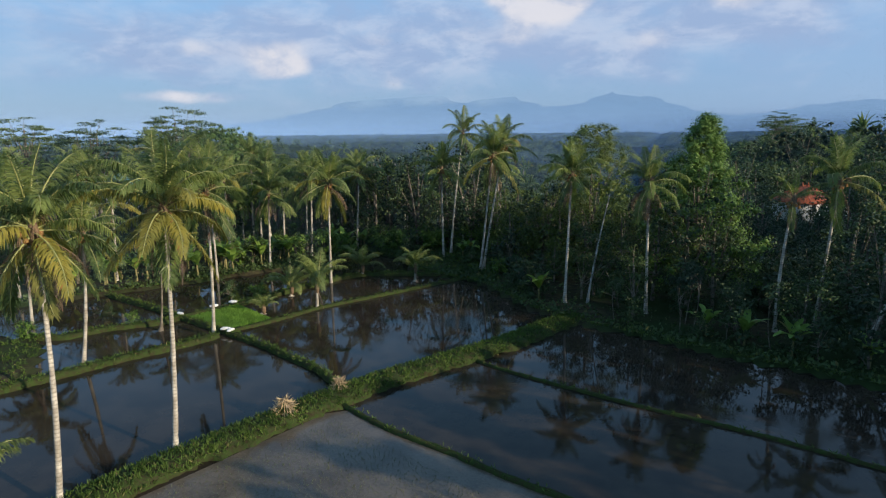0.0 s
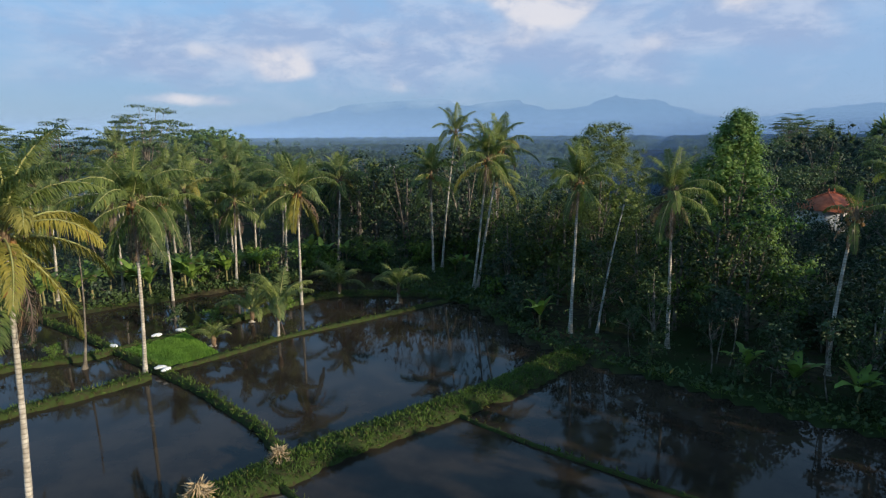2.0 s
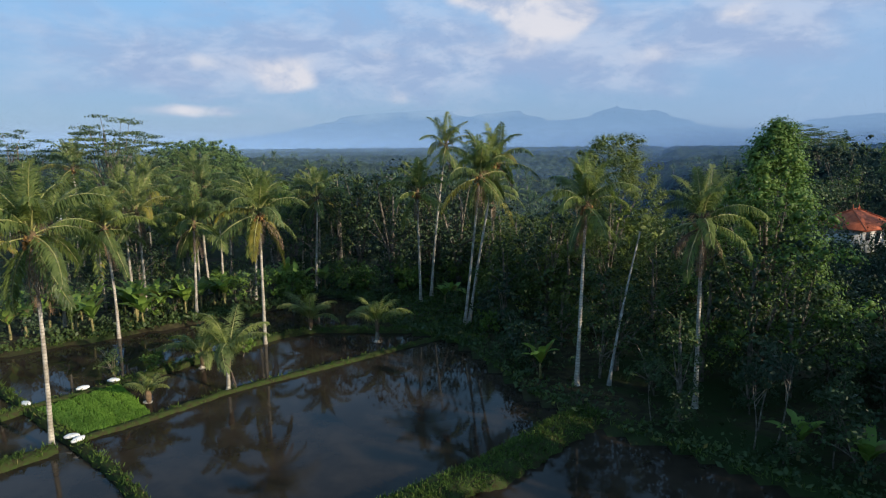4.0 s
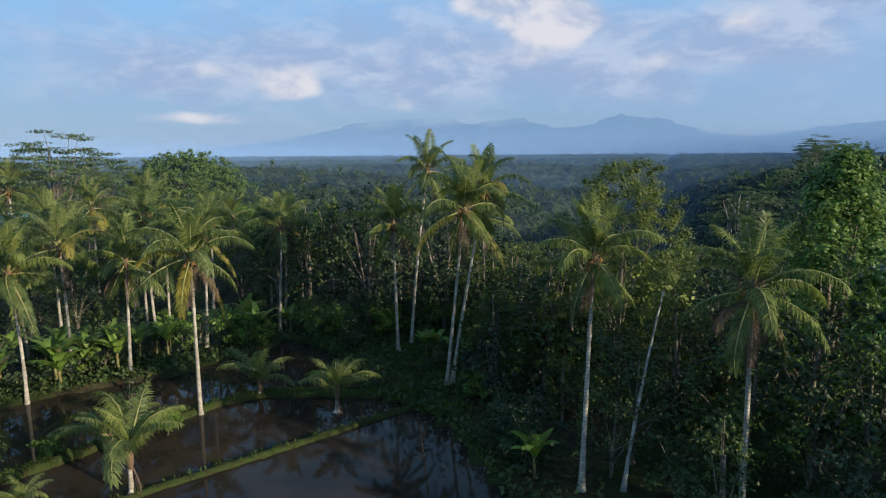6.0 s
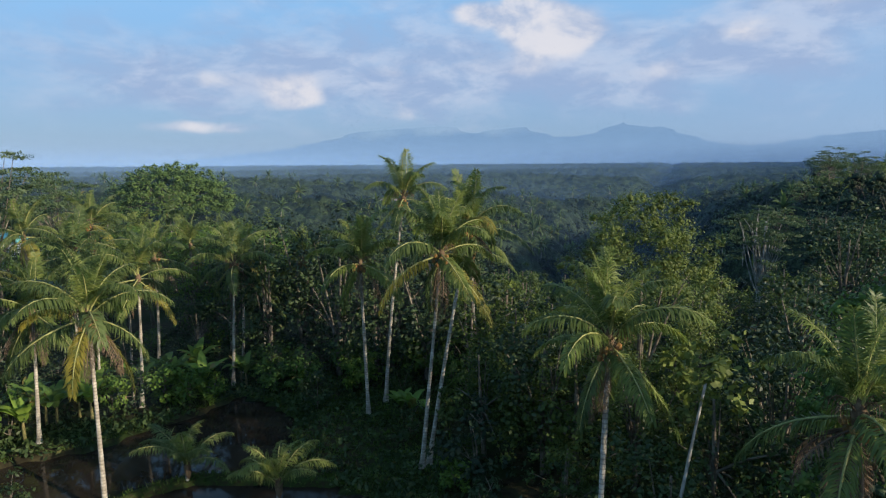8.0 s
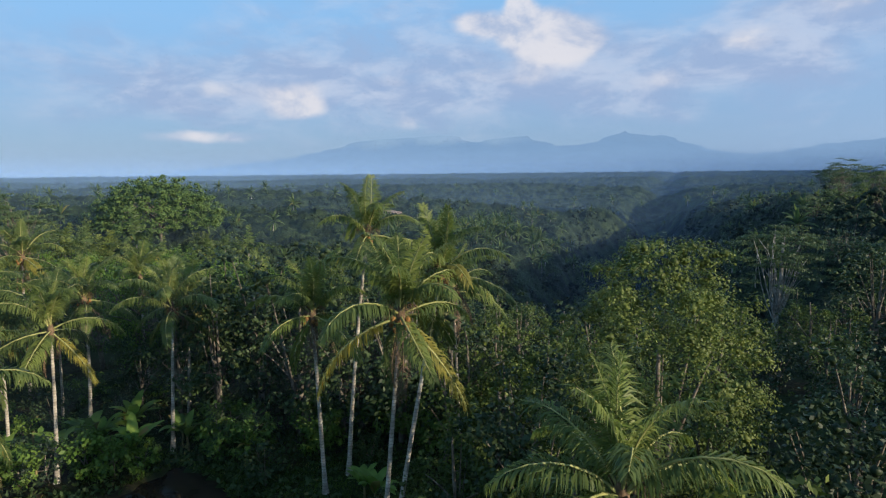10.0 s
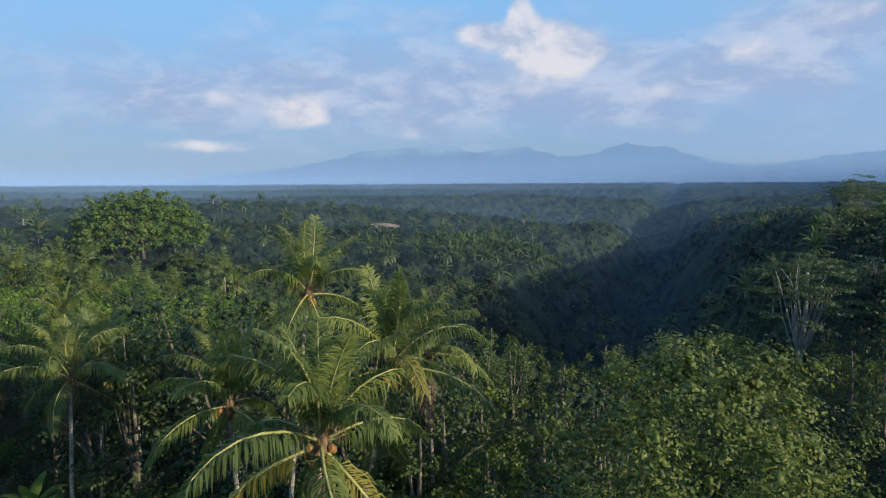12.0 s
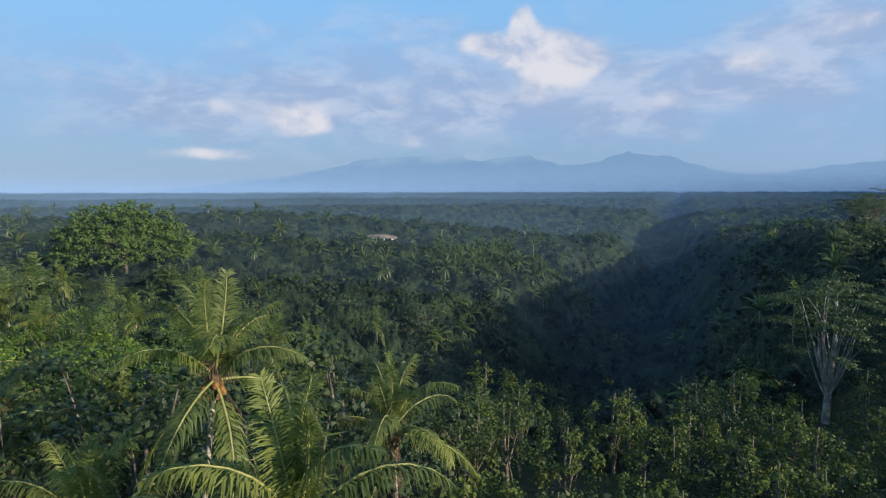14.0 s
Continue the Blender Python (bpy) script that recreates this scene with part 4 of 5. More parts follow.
BUSH_MID = broadleaf("shrub", 16, 3.6, 1.7, 0.2, 18, 24, 0.28, M_LEAF_MID, M_BARK, "round", 0.07, 6, 0.6)
BUSH_DARK = broadleaf("shrub", 17, 4.8, 2.2, 0.2, 24, 22, 0.34, M_LEAF_DARK, M_BARK, "round", 0.09, 6, 0.8)
BUSH_BRIGHT = broadleaf("shrub", 18, 3.0, 1.3, 0.3, 20, 36, 0.25, M_LEAF_BRIGHT, M_BARK, "round", 0.06, 6, 0.5)
UMBRELLA = broadleaf("umbrella_tree", 19, 19.5, 7.4, 11.0, 276, 28, 0.25, M_LEAF_GREY, M_BARK, "umbrella", 0.30, 26, 1.0)
UMBRELLA_PALE = broadleaf("umbrella_tree", 20, 16.5, 7.6, 7.5, 322, 30, 0.28, M_LEAF_GREY, M_BARK_PALE, "umbrella", 0.42, 34, 1.0, fork=(0.25, 0.55))
DOME = broadleaf("broadleaf_tree", 21, 19.6, 20.5, 4.5, 1150, 20, 0.58, M_DOME, M_BARK, "dome", 0.5, 30, 1.35, 0.05, 0.45, 0.6)
FAR_ROUND = broadleaf("canopy_tree", 22, 11.0, 4.6, 1.0, 26, 15, 0.44, M_WOODS_DARK, M_BARK, "round", 0.2, 4, 1.5, 0.28, 0.35, 0.62)
FAR_MID = broadleaf("canopy_tree", 23, 10.0, 4.3, 0.8, 26, 15, 0.44, M_WOODS, M_BARK, "round", 0.2, 4, 1.4, 0.28, 0.35, 0.62)
FAR_FLAT = broadleaf("umbrella_tree", 24, 13.0, 5.6, 4.5, 92, 14, 0.42, M_LEAF_GREY, M_BARK, "umbrella", 0.22, 12, 1.3)
FAR_CROWN = low_crown(9, M_FROND, 15, 9, 0.34)

# palms by the paddies
NEAR_LABEL = "coconut palm with yellowing lower fronds on the bund"
palm((-16.2, 21.7), (-15.6, 21.6, 12.3), 1, 32, 0.92, 0.55, 7, 0.2, True, False, NEAR_LABEL, (0.5, 0))
palm((-13.1, 26.4), (-12.6, 26.6, 12.5), 2, 34, 0.96, 0.55, 8, 0.2, True, False, NEAR_LABEL, (0.3, 0))
palm((-25.5, 39.8), (-24.4, 39.8, 9.3), 3, 22, 0.95, 0.5, 4, 0.2, True, False, NEAR_LABEL, (0.4, 0))
palm((-18.0, 45.4), (-17.6, 45.2, 11.7), 4, 27, 1.08, 0.3, 3, 0.25, True, False, "slender coconut palm beside the seed bed", (0.2, 0))
palm((-11.6, 63.6), (-11.4, 63.2, 10.9), 6, 25, 1.0, 0.25, 4, 0.25)
palm((-11.2, 82.0), (-10.6, 82.0, 10.6), 7, 23, 0.95, 0.05, 2, 0.25)
palm((0.9, 76.2), (0.7, 75.2, 11.7), 8, 24, 0.95, 0.05, 3, 0.3)
palm((1.9, 78.6), (3.55, 78.2, 16.0), 9, 18, 0.95, 0.0, 1, 0.3, True, False, "very tall coconut palm with a leaning trunk", (-0.3, 0))
palm((5.2, 68.3), (6.5, 67.2, 13.5), 10, 25, 1.05, 0.05, 2, 0.3)
palm((5.6, 68.7), (8.2, 71.2, 14.6), 11, 22, 1.0, 0.1, 3, 0.3, True, False, "very tall coconut palm with a leaning trunk", (-0.2, 0))
palm((12.2, 53.3), (12.7, 54.2, 12.2), 12, 26, 0.84, 0.1, 3, 0.22)
palm((18.7, 49.8), (18.1, 48.9, 11.7), 13, 22, 0.86, 0.1, 11, 0.2, True, False, "coconut palm with a skirt of dry hanging fronds")
palm((27.4, 44.6), (27.0, 43.0, 10.9), 14, 6, 0.6, 0.0, 4, 0.2, True, False, "ageing coconut palm with a thin crown", (-0.5, 0))
palm((31.0, 45.4), (31.9, 45.5, 12.1), 15, 20, 0.95, 0.1, 4, 0.2)
palm((30.9, 39.3), (35.7, 39.6, 12.5), 16, 20, 0.95, 0.05, 3, 0.2, True, False, "coconut palm leaning over the shore", (-0.4, 0))
for k, (x, y, z, size) in enumerate(((8.7, 85.8, 11.0, 1.0), (-11.3, 85.6, 10.3, 0.95), (-25.3, 65.4, 9.4, 1.0), (-20.2, 71.4, 9.2, 1.0), (-28.4, 92.5, 12.8, 0.95), (-33.7, 90.3, 11.9, 1.0), (-41.9, 89.3, 13.8, 1.0), (-35.3, 76.4, 9.4, 1.0),
                                     (-18.7, 85.0, 10.6, 1.0), (-24.7, 83.1, 9.9, 0.95), (-43.1, 74.2, 10.4, 1.0), (-48.7, 81.3, 11.3, 1.0), (-14.9, 92.1, 9.4, 0.95), (-35.6, 64.7, 8.9, 0.95),
                                     (-7.3, 90.8, 9.4, 0.9), (-20.6, 96.9, 10.2, 0.9), (-40.8, 56.1, 9.8, 1.0), (-35.6, 49.6, 8.3, 0.95), (-4.8, 97.7, 8.0, 0.9), (-25.5, 71.5, 10.2, 1.0), (-29.5, 76.5, 11.3, 1.0), (-16.3, 77.5, 10.2, 1.0), (-23.0, 80.5, 11.6, 1.0), (-31.5, 68.0, 9.6, 1.0))):
    r = random.Random(k)
    palm((x + r.uniform(-0.5, 0.5), y), (x, y + 0.2, z), 30 + k, 22, size, 0.15, 3, 0.25, k % 2 == 0, False, "coconut palm in the grove behind the paddies", (r.uniform(-0.4, 0.4), 0))
# young palms on the bunds
for x, y, z, size, seed in ((-11.1, 53.4, 2.1, 0.76, 60), (-2.3, 63.8, 1.5, 0.6, 61), (-14.6, 57.8, 0.8, 0.6, 62), (-8.5, 66.7, 1.0, 0.62, 63), (-15.7, 51.6, 0.5, 0.3, 64), (-18.1, 17.3, 2.0, 0.8, 65)):
    palm((x, y, 0.2), (x + 0.05, y, z), seed, 13, size * 1.3, 0.12, 1, 0.9, False, True, "young coconut palm growing on a grassy bund")

snag = empty("dead_tree", pose(-23, 47, 0.1), label="thin bare dead trunk standing on a bund", category="dead tree")
part("trunk", trunk_mesh("trunk", (0, 0, -0.2), (0.5, 0, 7.8), 0.10, 0.04, M_BARK, (0.35, 0), 75, 7), snag)
# the leaning bare trunk with a few leafy sprays, and the trees of the right shore
lean = empty("leaning_tree", pose(14.3, 53.2, 0.1), label="slender leaning tree with sparse green sprays", category="tree")
part("trunk", trunk_mesh("trunk", (0, 0, -0.2), (2.3, 2.0, 10.2), 0.12, 0.05, M_BARK_PALE, (-0.35, -0.2), 70, 8), lean)
_n, _t1, _c1 = broadleaf("spray", 71, 4.0, 1.9, 0.4, 22, 26, 0.28, M_LEAF_OLIVE, M_BARK, "round", 0.05, 7, 0.5)
part("crown", _c1, lean, m=Matrix.Translation((2.3, 2.0, 8.6)))
plant(BRIGHT_TALL, 24.9, 54.4, "tall broad-leaved tree with bright green foliage", 1.03, 20)
plant(ROUND_OLIVE, 17.4, 65.6, "rounded broad-leaved tree with olive green foliage", 1.0, 40)
plant(DOME, -81.8, 228, "huge dome-shaped spreading tree above the woods", 1.0, 10, z=-0.2)
plant(UMBRELLA, -40.4, 95.5, "feathery umbrella tree rising over the palms", 1.05, 10)
plant(UMBRELLA, -56.8, 101, "feathery umbrella tree rising over the palms", 0.97, 130)
plant(UMBRELLA, -72, 106, "feathery umbrella tree rising over the palms", 1.0, 200)
plant(UMBRELLA, -52, 124, "feathery umbrella tree rising over the palms", 0.9, 250)
plant(UMBRELLA_PALE, 57.5, 133, "feathery tree with pale branching limbs", 1.08, 80, z=-6.0)
plant(UMBRELLA, 161, 295, "feathery umbrella tree on the wooded ridge", 1.1, 30)
plant(UMBRELLA, 174, 286, "feathery umbrella tree on the wooded ridge", 1.05, 150)
plant(UMBRELLA, 146, 262, "feathery umbrella tree on the wooded ridge", 0.95, 210)
plant(UMBRELLA, 120, 220, "feathery umbrella tree on the wooded ridge", 0.95, 300)
plant(UMBRELLA, 100, 176, "feathery umbrella tree on the wooded ridge", 0.9, 100)
for k, (x, y, size) in enumerate(((-14, 97, 1.0), (-20.5, 99, 0.95), (-8.5, 101, 0.85), (-27, 101, 1.0), (-34, 104, 0.9), (-17, 106, 0.9))):
    plant(BRIGHT_ROUND, x, y, "broad-leaved tree with fresh bright green foliage", size * 1.1, k * 71, 1.0, 0.2)
for k, (x, y, h) in enumerate(((-80, 186, 8.6), (-75, 190, 7.0), (-62, 214, 7.5), (-66, 217, 6.5), (-58, 219, 7.0), (-49, 205, 8.0), (-34, 170, 9.0))):
    small_palm(x, y, h, 900 + k, 1.1, LOW_CROWNS[3])


# banana plants
def banana_mesh(seed):
    r = np.random.default_rng(seed)
    stem = Build().tube([(0, 0, -0.2), (0.03, 0, 0.5), (0, 0.04, 1.1), (0, 0, 1.6)], [0.13, 0.11, 0.09, 0.05], 7).mesh("stem", M_STALK, True)
    b = Build()
    for k in range(11):
        a = k * 2.4 + r.uniform(-0.3, 0.3)
        start, droop, ln = math.radians(r.uniform(48, 85)), math.radians(r.uniform(45, 110)), r.uniform(1.8, 2.6)
        s = np.linspace(0, 1, 9)
        ang = start - droop * s ** 1.3
        ds = ln / 8
        rr = np.concatenate([[0], np.cumsum(np.cos(ang[:-1]) * ds)])
        zz = 1.35 + np.concatenate([[0], np.cumsum(np.sin(ang[:-1]) * ds)])
        w = 0.34 * np.sin(np.pi * np.clip(0.04 + s * 0.95, 0, 1)) ** 0.6 * (1 + 0.12 * r.normal(size=9))
        mid = np.stack([rr * math.cos(a), rr * math.sin(a), zz], 1)
        side = np.array([-math.sin(a), math.cos(a), 0.0])
        v = np.concatenate([mid + side * w[:, None] + np.array([0, 0, 0.10]) * w[:, None], mid, mid - side * w[:, None] + np.array([0, 0, 0.10]) * w[:, None]])
        q = [(i, i + 1, 10 + i, 9 + i) for i in range(8)] + [(9 + i, 10 + i, 19 + i, 18 + i) for i in range(8)]
        b.put(v, q)
    return stem, b.mesh("leaves", M_BANANA)


BANANAS = [banana_mesh(s) for s in (1, 2, 3)]


def banana(x, y, scale, seed):
    r = random.Random(seed)
    stem, leaves = BANANAS[seed % 3]
    root = empty("banana_plant", pose(x, y, float(land(x, y)), 0, 0, r.uniform(0, 360)) @ Matrix.Scale(scale, 4), label="banana plant with broad light green leaves", category="banana plant", group="banana plants along the grove")
    part("stem", stem, root)
    part("leaves", leaves, root)


r = random.Random(8)
for k in range(40):
    t = k / 39
    banana(-37 + 25 * t + r.uniform(-2, 2), 63.5 + 15.0 * t + r.uniform(0.8, 7.0), r.uniform(0.75, 1.05), k)
for k in range(16):
    banana(-40 + 1.15 * k + r.uniform(-1.4, 1.4), 57.5 + 0.68 * k + r.uniform(0.3, 4.5), r.uniform(0.85, 1.2), 60 + k)
for k, (x, y) in enumerate(((21.2, 43.1), (25.5, 38.8), (23.2, 41.1), (3.4, 75.4), (4.2, 74.2), (-5.0, 80.2), (29.3, 36.3), (10.0, 54.7))):
    banana(x, y, r.uniform(0.6, 0.85), 100 + k)


# house with hipped roof beyond the right shore
def house(x, y, z, turn, w, d, wall_h, roof_h, roof_mat, label, finials=True):
    root = empty("house", pose(x, y, z, 0, 0, turn), label=label, category="house")
    b = Build()
    th = 0.2
    for x0, x1, y0, y1 in ((-w / 2, w / 2, -d / 2, -d / 2 + th), (-w / 2, w / 2, d / 2 - th, d / 2), (-w / 2, -w / 2 + th, -d / 2 + th, d / 2 - th), (w / 2 - th, w / 2, -d / 2 + th, d / 2 - th)):
        v = [(xx, yy, zz) for zz in (-1.0, wall_h) for xx, yy in ((x0, y0), (x1, y0), (x1, y1), (x0, y1))]
        b.put(v, [(0, 3, 2, 1), (4, 5, 6, 7), (0, 1, 5, 4), (1, 2, 6, 5), (2, 3, 7, 6), (3, 0, 4, 7)])
    part("wall", b.mesh("wall", M_WALL), root)
    e, rl = 0.9, max(0.4, (w - d) / 2)
    b = Build()
    ex, ey = w / 2 + e, d / 2 + e
    v = [(-ex, -ey, wall_h - 0.1), (ex, -ey, wall_h - 0.1), (ex, ey, wall_h - 0.1), (-ex, ey, wall_h - 0.1), (-rl, 0, wall_h + roof_h), (rl, 0, wall_h + roof_h)]
    v += [(p[0], p[1], p[2] - 0.16) for p in v[:4]]
    b.put(v, [(0, 1, 5, 4), (2, 3, 4, 5), (0, 6, 7, 1), (1, 7, 8, 2), (2, 8, 9, 3), (3, 9, 6, 0), (6, 9, 8, 7)], [(1, 2, 5), (3, 0, 4)])
    roof = part("roof", b.mesh("roof", roof_mat), root)
    b = Build()
    for p, q2 in ((0, 4), (3, 4), (1, 5), (2, 5), (4, 5)):
        b.tube([Vector(v[p]) + Vector((0, 0, 0.06)), Vector(v[q2]) + Vector((0, 0, 0.06))], [0.13, 0.13], 6)
    part("ridge_cap", b.mesh("ridge_cap", roof_mat), roof)
    if finials:
        for sx in (-rl, rl):
            part("finial", Build().tube([(sx, 0, wall_h + roof_h), (sx, 0, wall_h + roof_h + 0.3), (sx, 0, wall_h + roof_h + 0.8)], [0.22, 0.12, 0.02], 6).mesh("finial", roof_mat), roof)
    for sx in (-0.32, 0.02, 0.32):
        win = Build()
        x0, x1, y0, z0, z1 = sx * w - 0.5, sx * w + 0.5, -d / 2, 1.0, min(2.2, wall_h - 0.3)
        for a0, a1, c0, c1 in ((x0, x1, z0 - 0.08, z0), (x0, x1, z1, z1 + 0.08), (x0 - 0.08, x0, z0 - 0.08, z1 + 0.08), (x1, x1 + 0.08, z0 - 0.08, z1 + 0.08)):
            vv = [(xx, yy, zz) for yy in (y0 - 0.05, y0 + 0.05) for xx, zz in ((a0, c0), (a1, c0), (a1, c1), (a0, c1))]
            win.put(vv, [(0, 1, 2, 3), (5, 4, 7, 6), (0, 4, 5, 1), (1, 5, 6, 2), (2, 6, 7, 3), (3, 7, 4, 0)])
        wo2 = part("window", win.mesh("window", M_DARK_WOOD), root)
        part("pane", Build().put([(x0, y0 - 0.012, z0), (x1, y0 - 0.012, z0), (x1, y0 - 0.012, z1), (x0, y0 - 0.012, z1)], [(0, 1, 2, 3)]).mesh("pane", M_GLASS), wo2)
    return root


house(68, 111, 0.7, 30, 8.6, 6.8, 2.8, 2.5, M_ROOF, "white house with a red hipped tile roof among trees")
house(77, 114, 0.0, 30, 6.0, 5.0, 2.6, 2.0, M_ROOF, "small white outbuilding with a red tile roof")
house(-74, 138, float(land(-74, 138)), -20, 10.0, 6.0, 5.6, 2.0, M_ROOF_TEAL, "house with a teal sheet roof among palms", False)
house(-30, 384, float(land(-30, 384)), 4, 17.0, 8.0, 3.0, 1.4, M_ROOF_BROWN, "long pale house in a clearing of the woods", False)
house(6, 402, float(land(6, 402)), -15, 9.0, 7.0, 3.4, 1.8, M_ROOF_BROWN, "pale house in a clearing of the woods", False)
house(-150, 275, float(land(-150, 275)), 30, 12.0, 8.0, 3.2, 2.0, M_ROOF_BROWN, "white house with a brown roof above the trees", False)
HOUSES = [(69, 111, 8), (78, 114, 7), (-74, 138, 8), (-30, 384, 11), (6, 402, 7), (-150, 275, 11), (-28, 370, 10), (61, 101, 7), (54, 92, 5)]


# sacks and heaps on the bunds
def sack(x, y, turn, seed):
    r = np.random.default_rng(seed)
    u = np.linspace(0, 1, 9)
    b = Build()
    prof = np.sin(np.pi * np.clip(u, 0.03, 0.97)) ** 0.45
    rings = []
    for k in range(9):
        a = np.arange(10) * 0.6283
        rings.append(np.stack([a * 0 + (u[k] - 0.5) * 0.95, np.cos(a) * 0.30 * prof[k] + 0.02 * r.normal(size=10), 0.17 + np.sin(a) * 0.17 * prof[k] + 0.015 * r.normal(size=10)], 1))
    v = np.concatenate(rings + [np.array([[-0.5, 0, 0.17], [0.5, 0, 0.17]])])
    q = [(k * 10 + i, k * 10 + (i + 1) % 10, (k + 1) * 10 + (i + 1) % 10, (k + 1) * 10 + i) for k in range(8) for i in range(10)]
    t = [((i + 1) % 10, i, 90) for i in range(10)] + [(80 + i, 80 + (i + 1) % 10, 91) for i in range(10)]
    ob = new("sack", b.put(v, q, t).mesh("sack", M_SACK, True))
    ob.matrix_basis = pose(x, y, 0.2, 0, 0, turn) @ Matrix.Scale(0.82, 4)
    tagged(ob, "full white plastic sack lying on a bund", "sack", "sacks by the seed bed")


for k, (x, y, a) in enumerate(((-17.24, 46.07, 20), (-16.68, 45.71, 70), (-22.84, 50.58, -30), (-19.40, 54.44, 10), (-20.73, 53.08, 40))):
    sack(x, y, a, k)


def heap(x, y, z, scale, seed, label):
    r = np.random.default_rng(seed)
    n = 260
    a, h = r.uniform(0, 6.283, n), r.uniform(0, 1, n)
    at = np.stack([np.cos(a) * (1 - h) * 0.5, np.sin(a) * (1 - h) * 0.5, h * 0.75], 1)
    v, q = leaf_quads(at, np.stack([np.cos(a), np.sin(a), r.normal(size=n) - 0.2], 1), r.uniform(0.2, 0.5, n), np.full(n, 0.06), r)
    ob = new("straw_mound", mesh_np("straw_mound", v, q, None, M_STRAW))
    ob.matrix_basis = pose(x, y, z) @ Matrix.Scale(scale, 4)
    tagged(ob, label, "straw heap")


heap(-5.8, 33.6, 0.3, 1.0, 1, "dry cut stalks heaped on the grassy bund")
heap(-8.4, 30.3, 0.3, 1.25, 2, "reddish dry straw heap on the grassy bund")


# ---------------------------------------------------------------- woods
taken = [(x, y, 2.6) for x, y in ((26.4, 55), (16.6, 65.6), (-40.4, 95.5), (-56.8, 101), (-72, 106))] + HOUSES + [(-81.8, 228, 18), (-70, 203, 9), (-66, 190, 6), (57.5, 133, 7), (52, 124, 4), (47.5, 116.5, 4)]
SHORE = resample(FIELD[2:], 1.0)


def from_shore(x, y):
    return float(np.min(np.hypot(SHORE[:, 0] - x, SHORE[:, 1] - y)))


def before_trunk(x, y):
    """Whether a shrub there would hide the foot of one of the shore palms."""
    return any(abs(x - px) < 1.7 and py - 6 < y < py + 1 for px, py in ((12.3, 53.5), (13.9, 52.5), (18.4, 50.1), (28.3, 46.8), (30.9, 39.3), (11.0, 50)))


def on_house_line(x, y):
    t = ((x - 2) * 70 + (y - 4) * 114) / (70 ** 2 + 114 ** 2)
    return y > 44 and t < 1.02 and math.hypot(x - 2 - 70 * t, y - 4 - 114 * t) < 3.4


def low_woods(x, y):
    """The woods stay low before the great dome tree."""
    t = np.clip(((x + 78) * 36 + (y - 207) * -62) / (36 ** 2 + 62 ** 2), 0, 1)
    return np.where(np.hypot(x + 78 - 36 * t, y - 207 + 62 * t) < 15, 0.6, 1.0)


def free(x, y, gap):
    return all((x - a) ** 2 + (y - b2) ** 2 > (gap * 0.5 + c) ** 2 for a, b2, c in taken)


def scatter(x0, x1, y0, y1, gap, seed):
    r = random.Random(seed)
    out = []
    y = y0
    while y < y1:
        x = x0 + r.uniform(0, gap)
        while x < x1:
            px, py = x + r.uniform(-0.4, 0.4) * gap, y + r.uniform(-0.4, 0.4) * gap
            if not inside(FIELD, np.array([px]), np.array([py]))[0]:
                out.append((px, py, r))
            x += gap
        y += gap
    return out


# dense dark belt of the right shore
for x, y, r in scatter(9, 62, 33, 98, 5.6, 3):
    d0 = from_shore(x, y)
    if d0 < 2.8 or d0 > 25 or (x < 12 and y > 62) or not free(x, y, 2.0) or y > 84 + 0.3 * x or before_trunk(x, y):
        continue
    d = r.choice((ROUND_DARK, ROUND_DARK, ROUND_DARK, COLUMN_MID))
    if y > 50 and x < 27:
        d = r.choice((BRINK_ROUND, ROUND_DARK, ROUND_DARK))
    if d0 < 8 and y < 56:
        d = r.choice((ROUND_DARK, COLUMN_MID, ROUND_MID))
    size = 0.76 if d0 < 7 else 1.02
    if x < 22:
        size *= 0.95
    if on_house_line(x, y):
        size *= 0.6
    plant(d, x, y, "dense dark green broad-leaved tree of the shore belt", size * r.uniform(0.8, 1.12), r.uniform(0, 360), 1.0, 0.2, "trees of the shore belt")
for x, y, r in scatter(5, 52, 33, 80, 3.6, 4):
    d0 = from_shore(x, y)
    if d0 < 0.9 or d0 > 8 or (x < 8 and y > 64) or before_trunk(x, y):
        continue
    plant(r.choice((BUSH_DARK, BUSH_DARK, BUSH_MID)), x, y, "leafy shrub at the foot of the shore belt", r.uniform(0.55, 1.1), r.uniform(0, 360), 1.0, 0.1, "shrubs of the shore belt", "shrub")
for k in range(16):
    t = 0.5 + 0.43 * k / 15
    x, y = 2 + 70 * t + (5.5, -4.5, 1.5, -1.5)[k % 4], 4 + 114 * t + (-2.0, 3.0, 1.0)[k % 3]
    plant(BUSH_DARK, x, y, "dark leafy shrub below the house", 0.62 + 0.03 * (k % 5), k * 53, 1.0, 0.1, "shrubs below the house", "shrub")
for k, (x, y) in enumerate(((30, 51), (32.2, 50), (29.2, 48.6), (33.5, 53), (31, 46.8), (35, 49.5), (28.2, 52.4), (36.5, 55))):
    plant(BUSH_DARK, x, y, "leafy shrub at the foot of the shore belt", 0.95 + 0.06 * (k % 3), k * 67, 1.0, 0.1, "shrubs of the shore belt", "shrub")
for x, y, r in scatter(20, 60, 62, 106, 5.2, 41):
    if from_shore(x, y) > 8 and x > 8 + 0.2 * y:
        plant(r.choice((BUSH_DARK, BUSH_DARK, BUSH_MID)), x, y, "leafy shrub under the trees of the brink", r.uniform(0.8, 1.15), r.uniform(0, 360), 1.0, 0.1, "shrubs under the brink trees", "shrub")
plant(COLUMN_MID, 16.9, 48.0, "rounded leafy young tree on the shore", 0.64, 75, 1.0, 0.1)
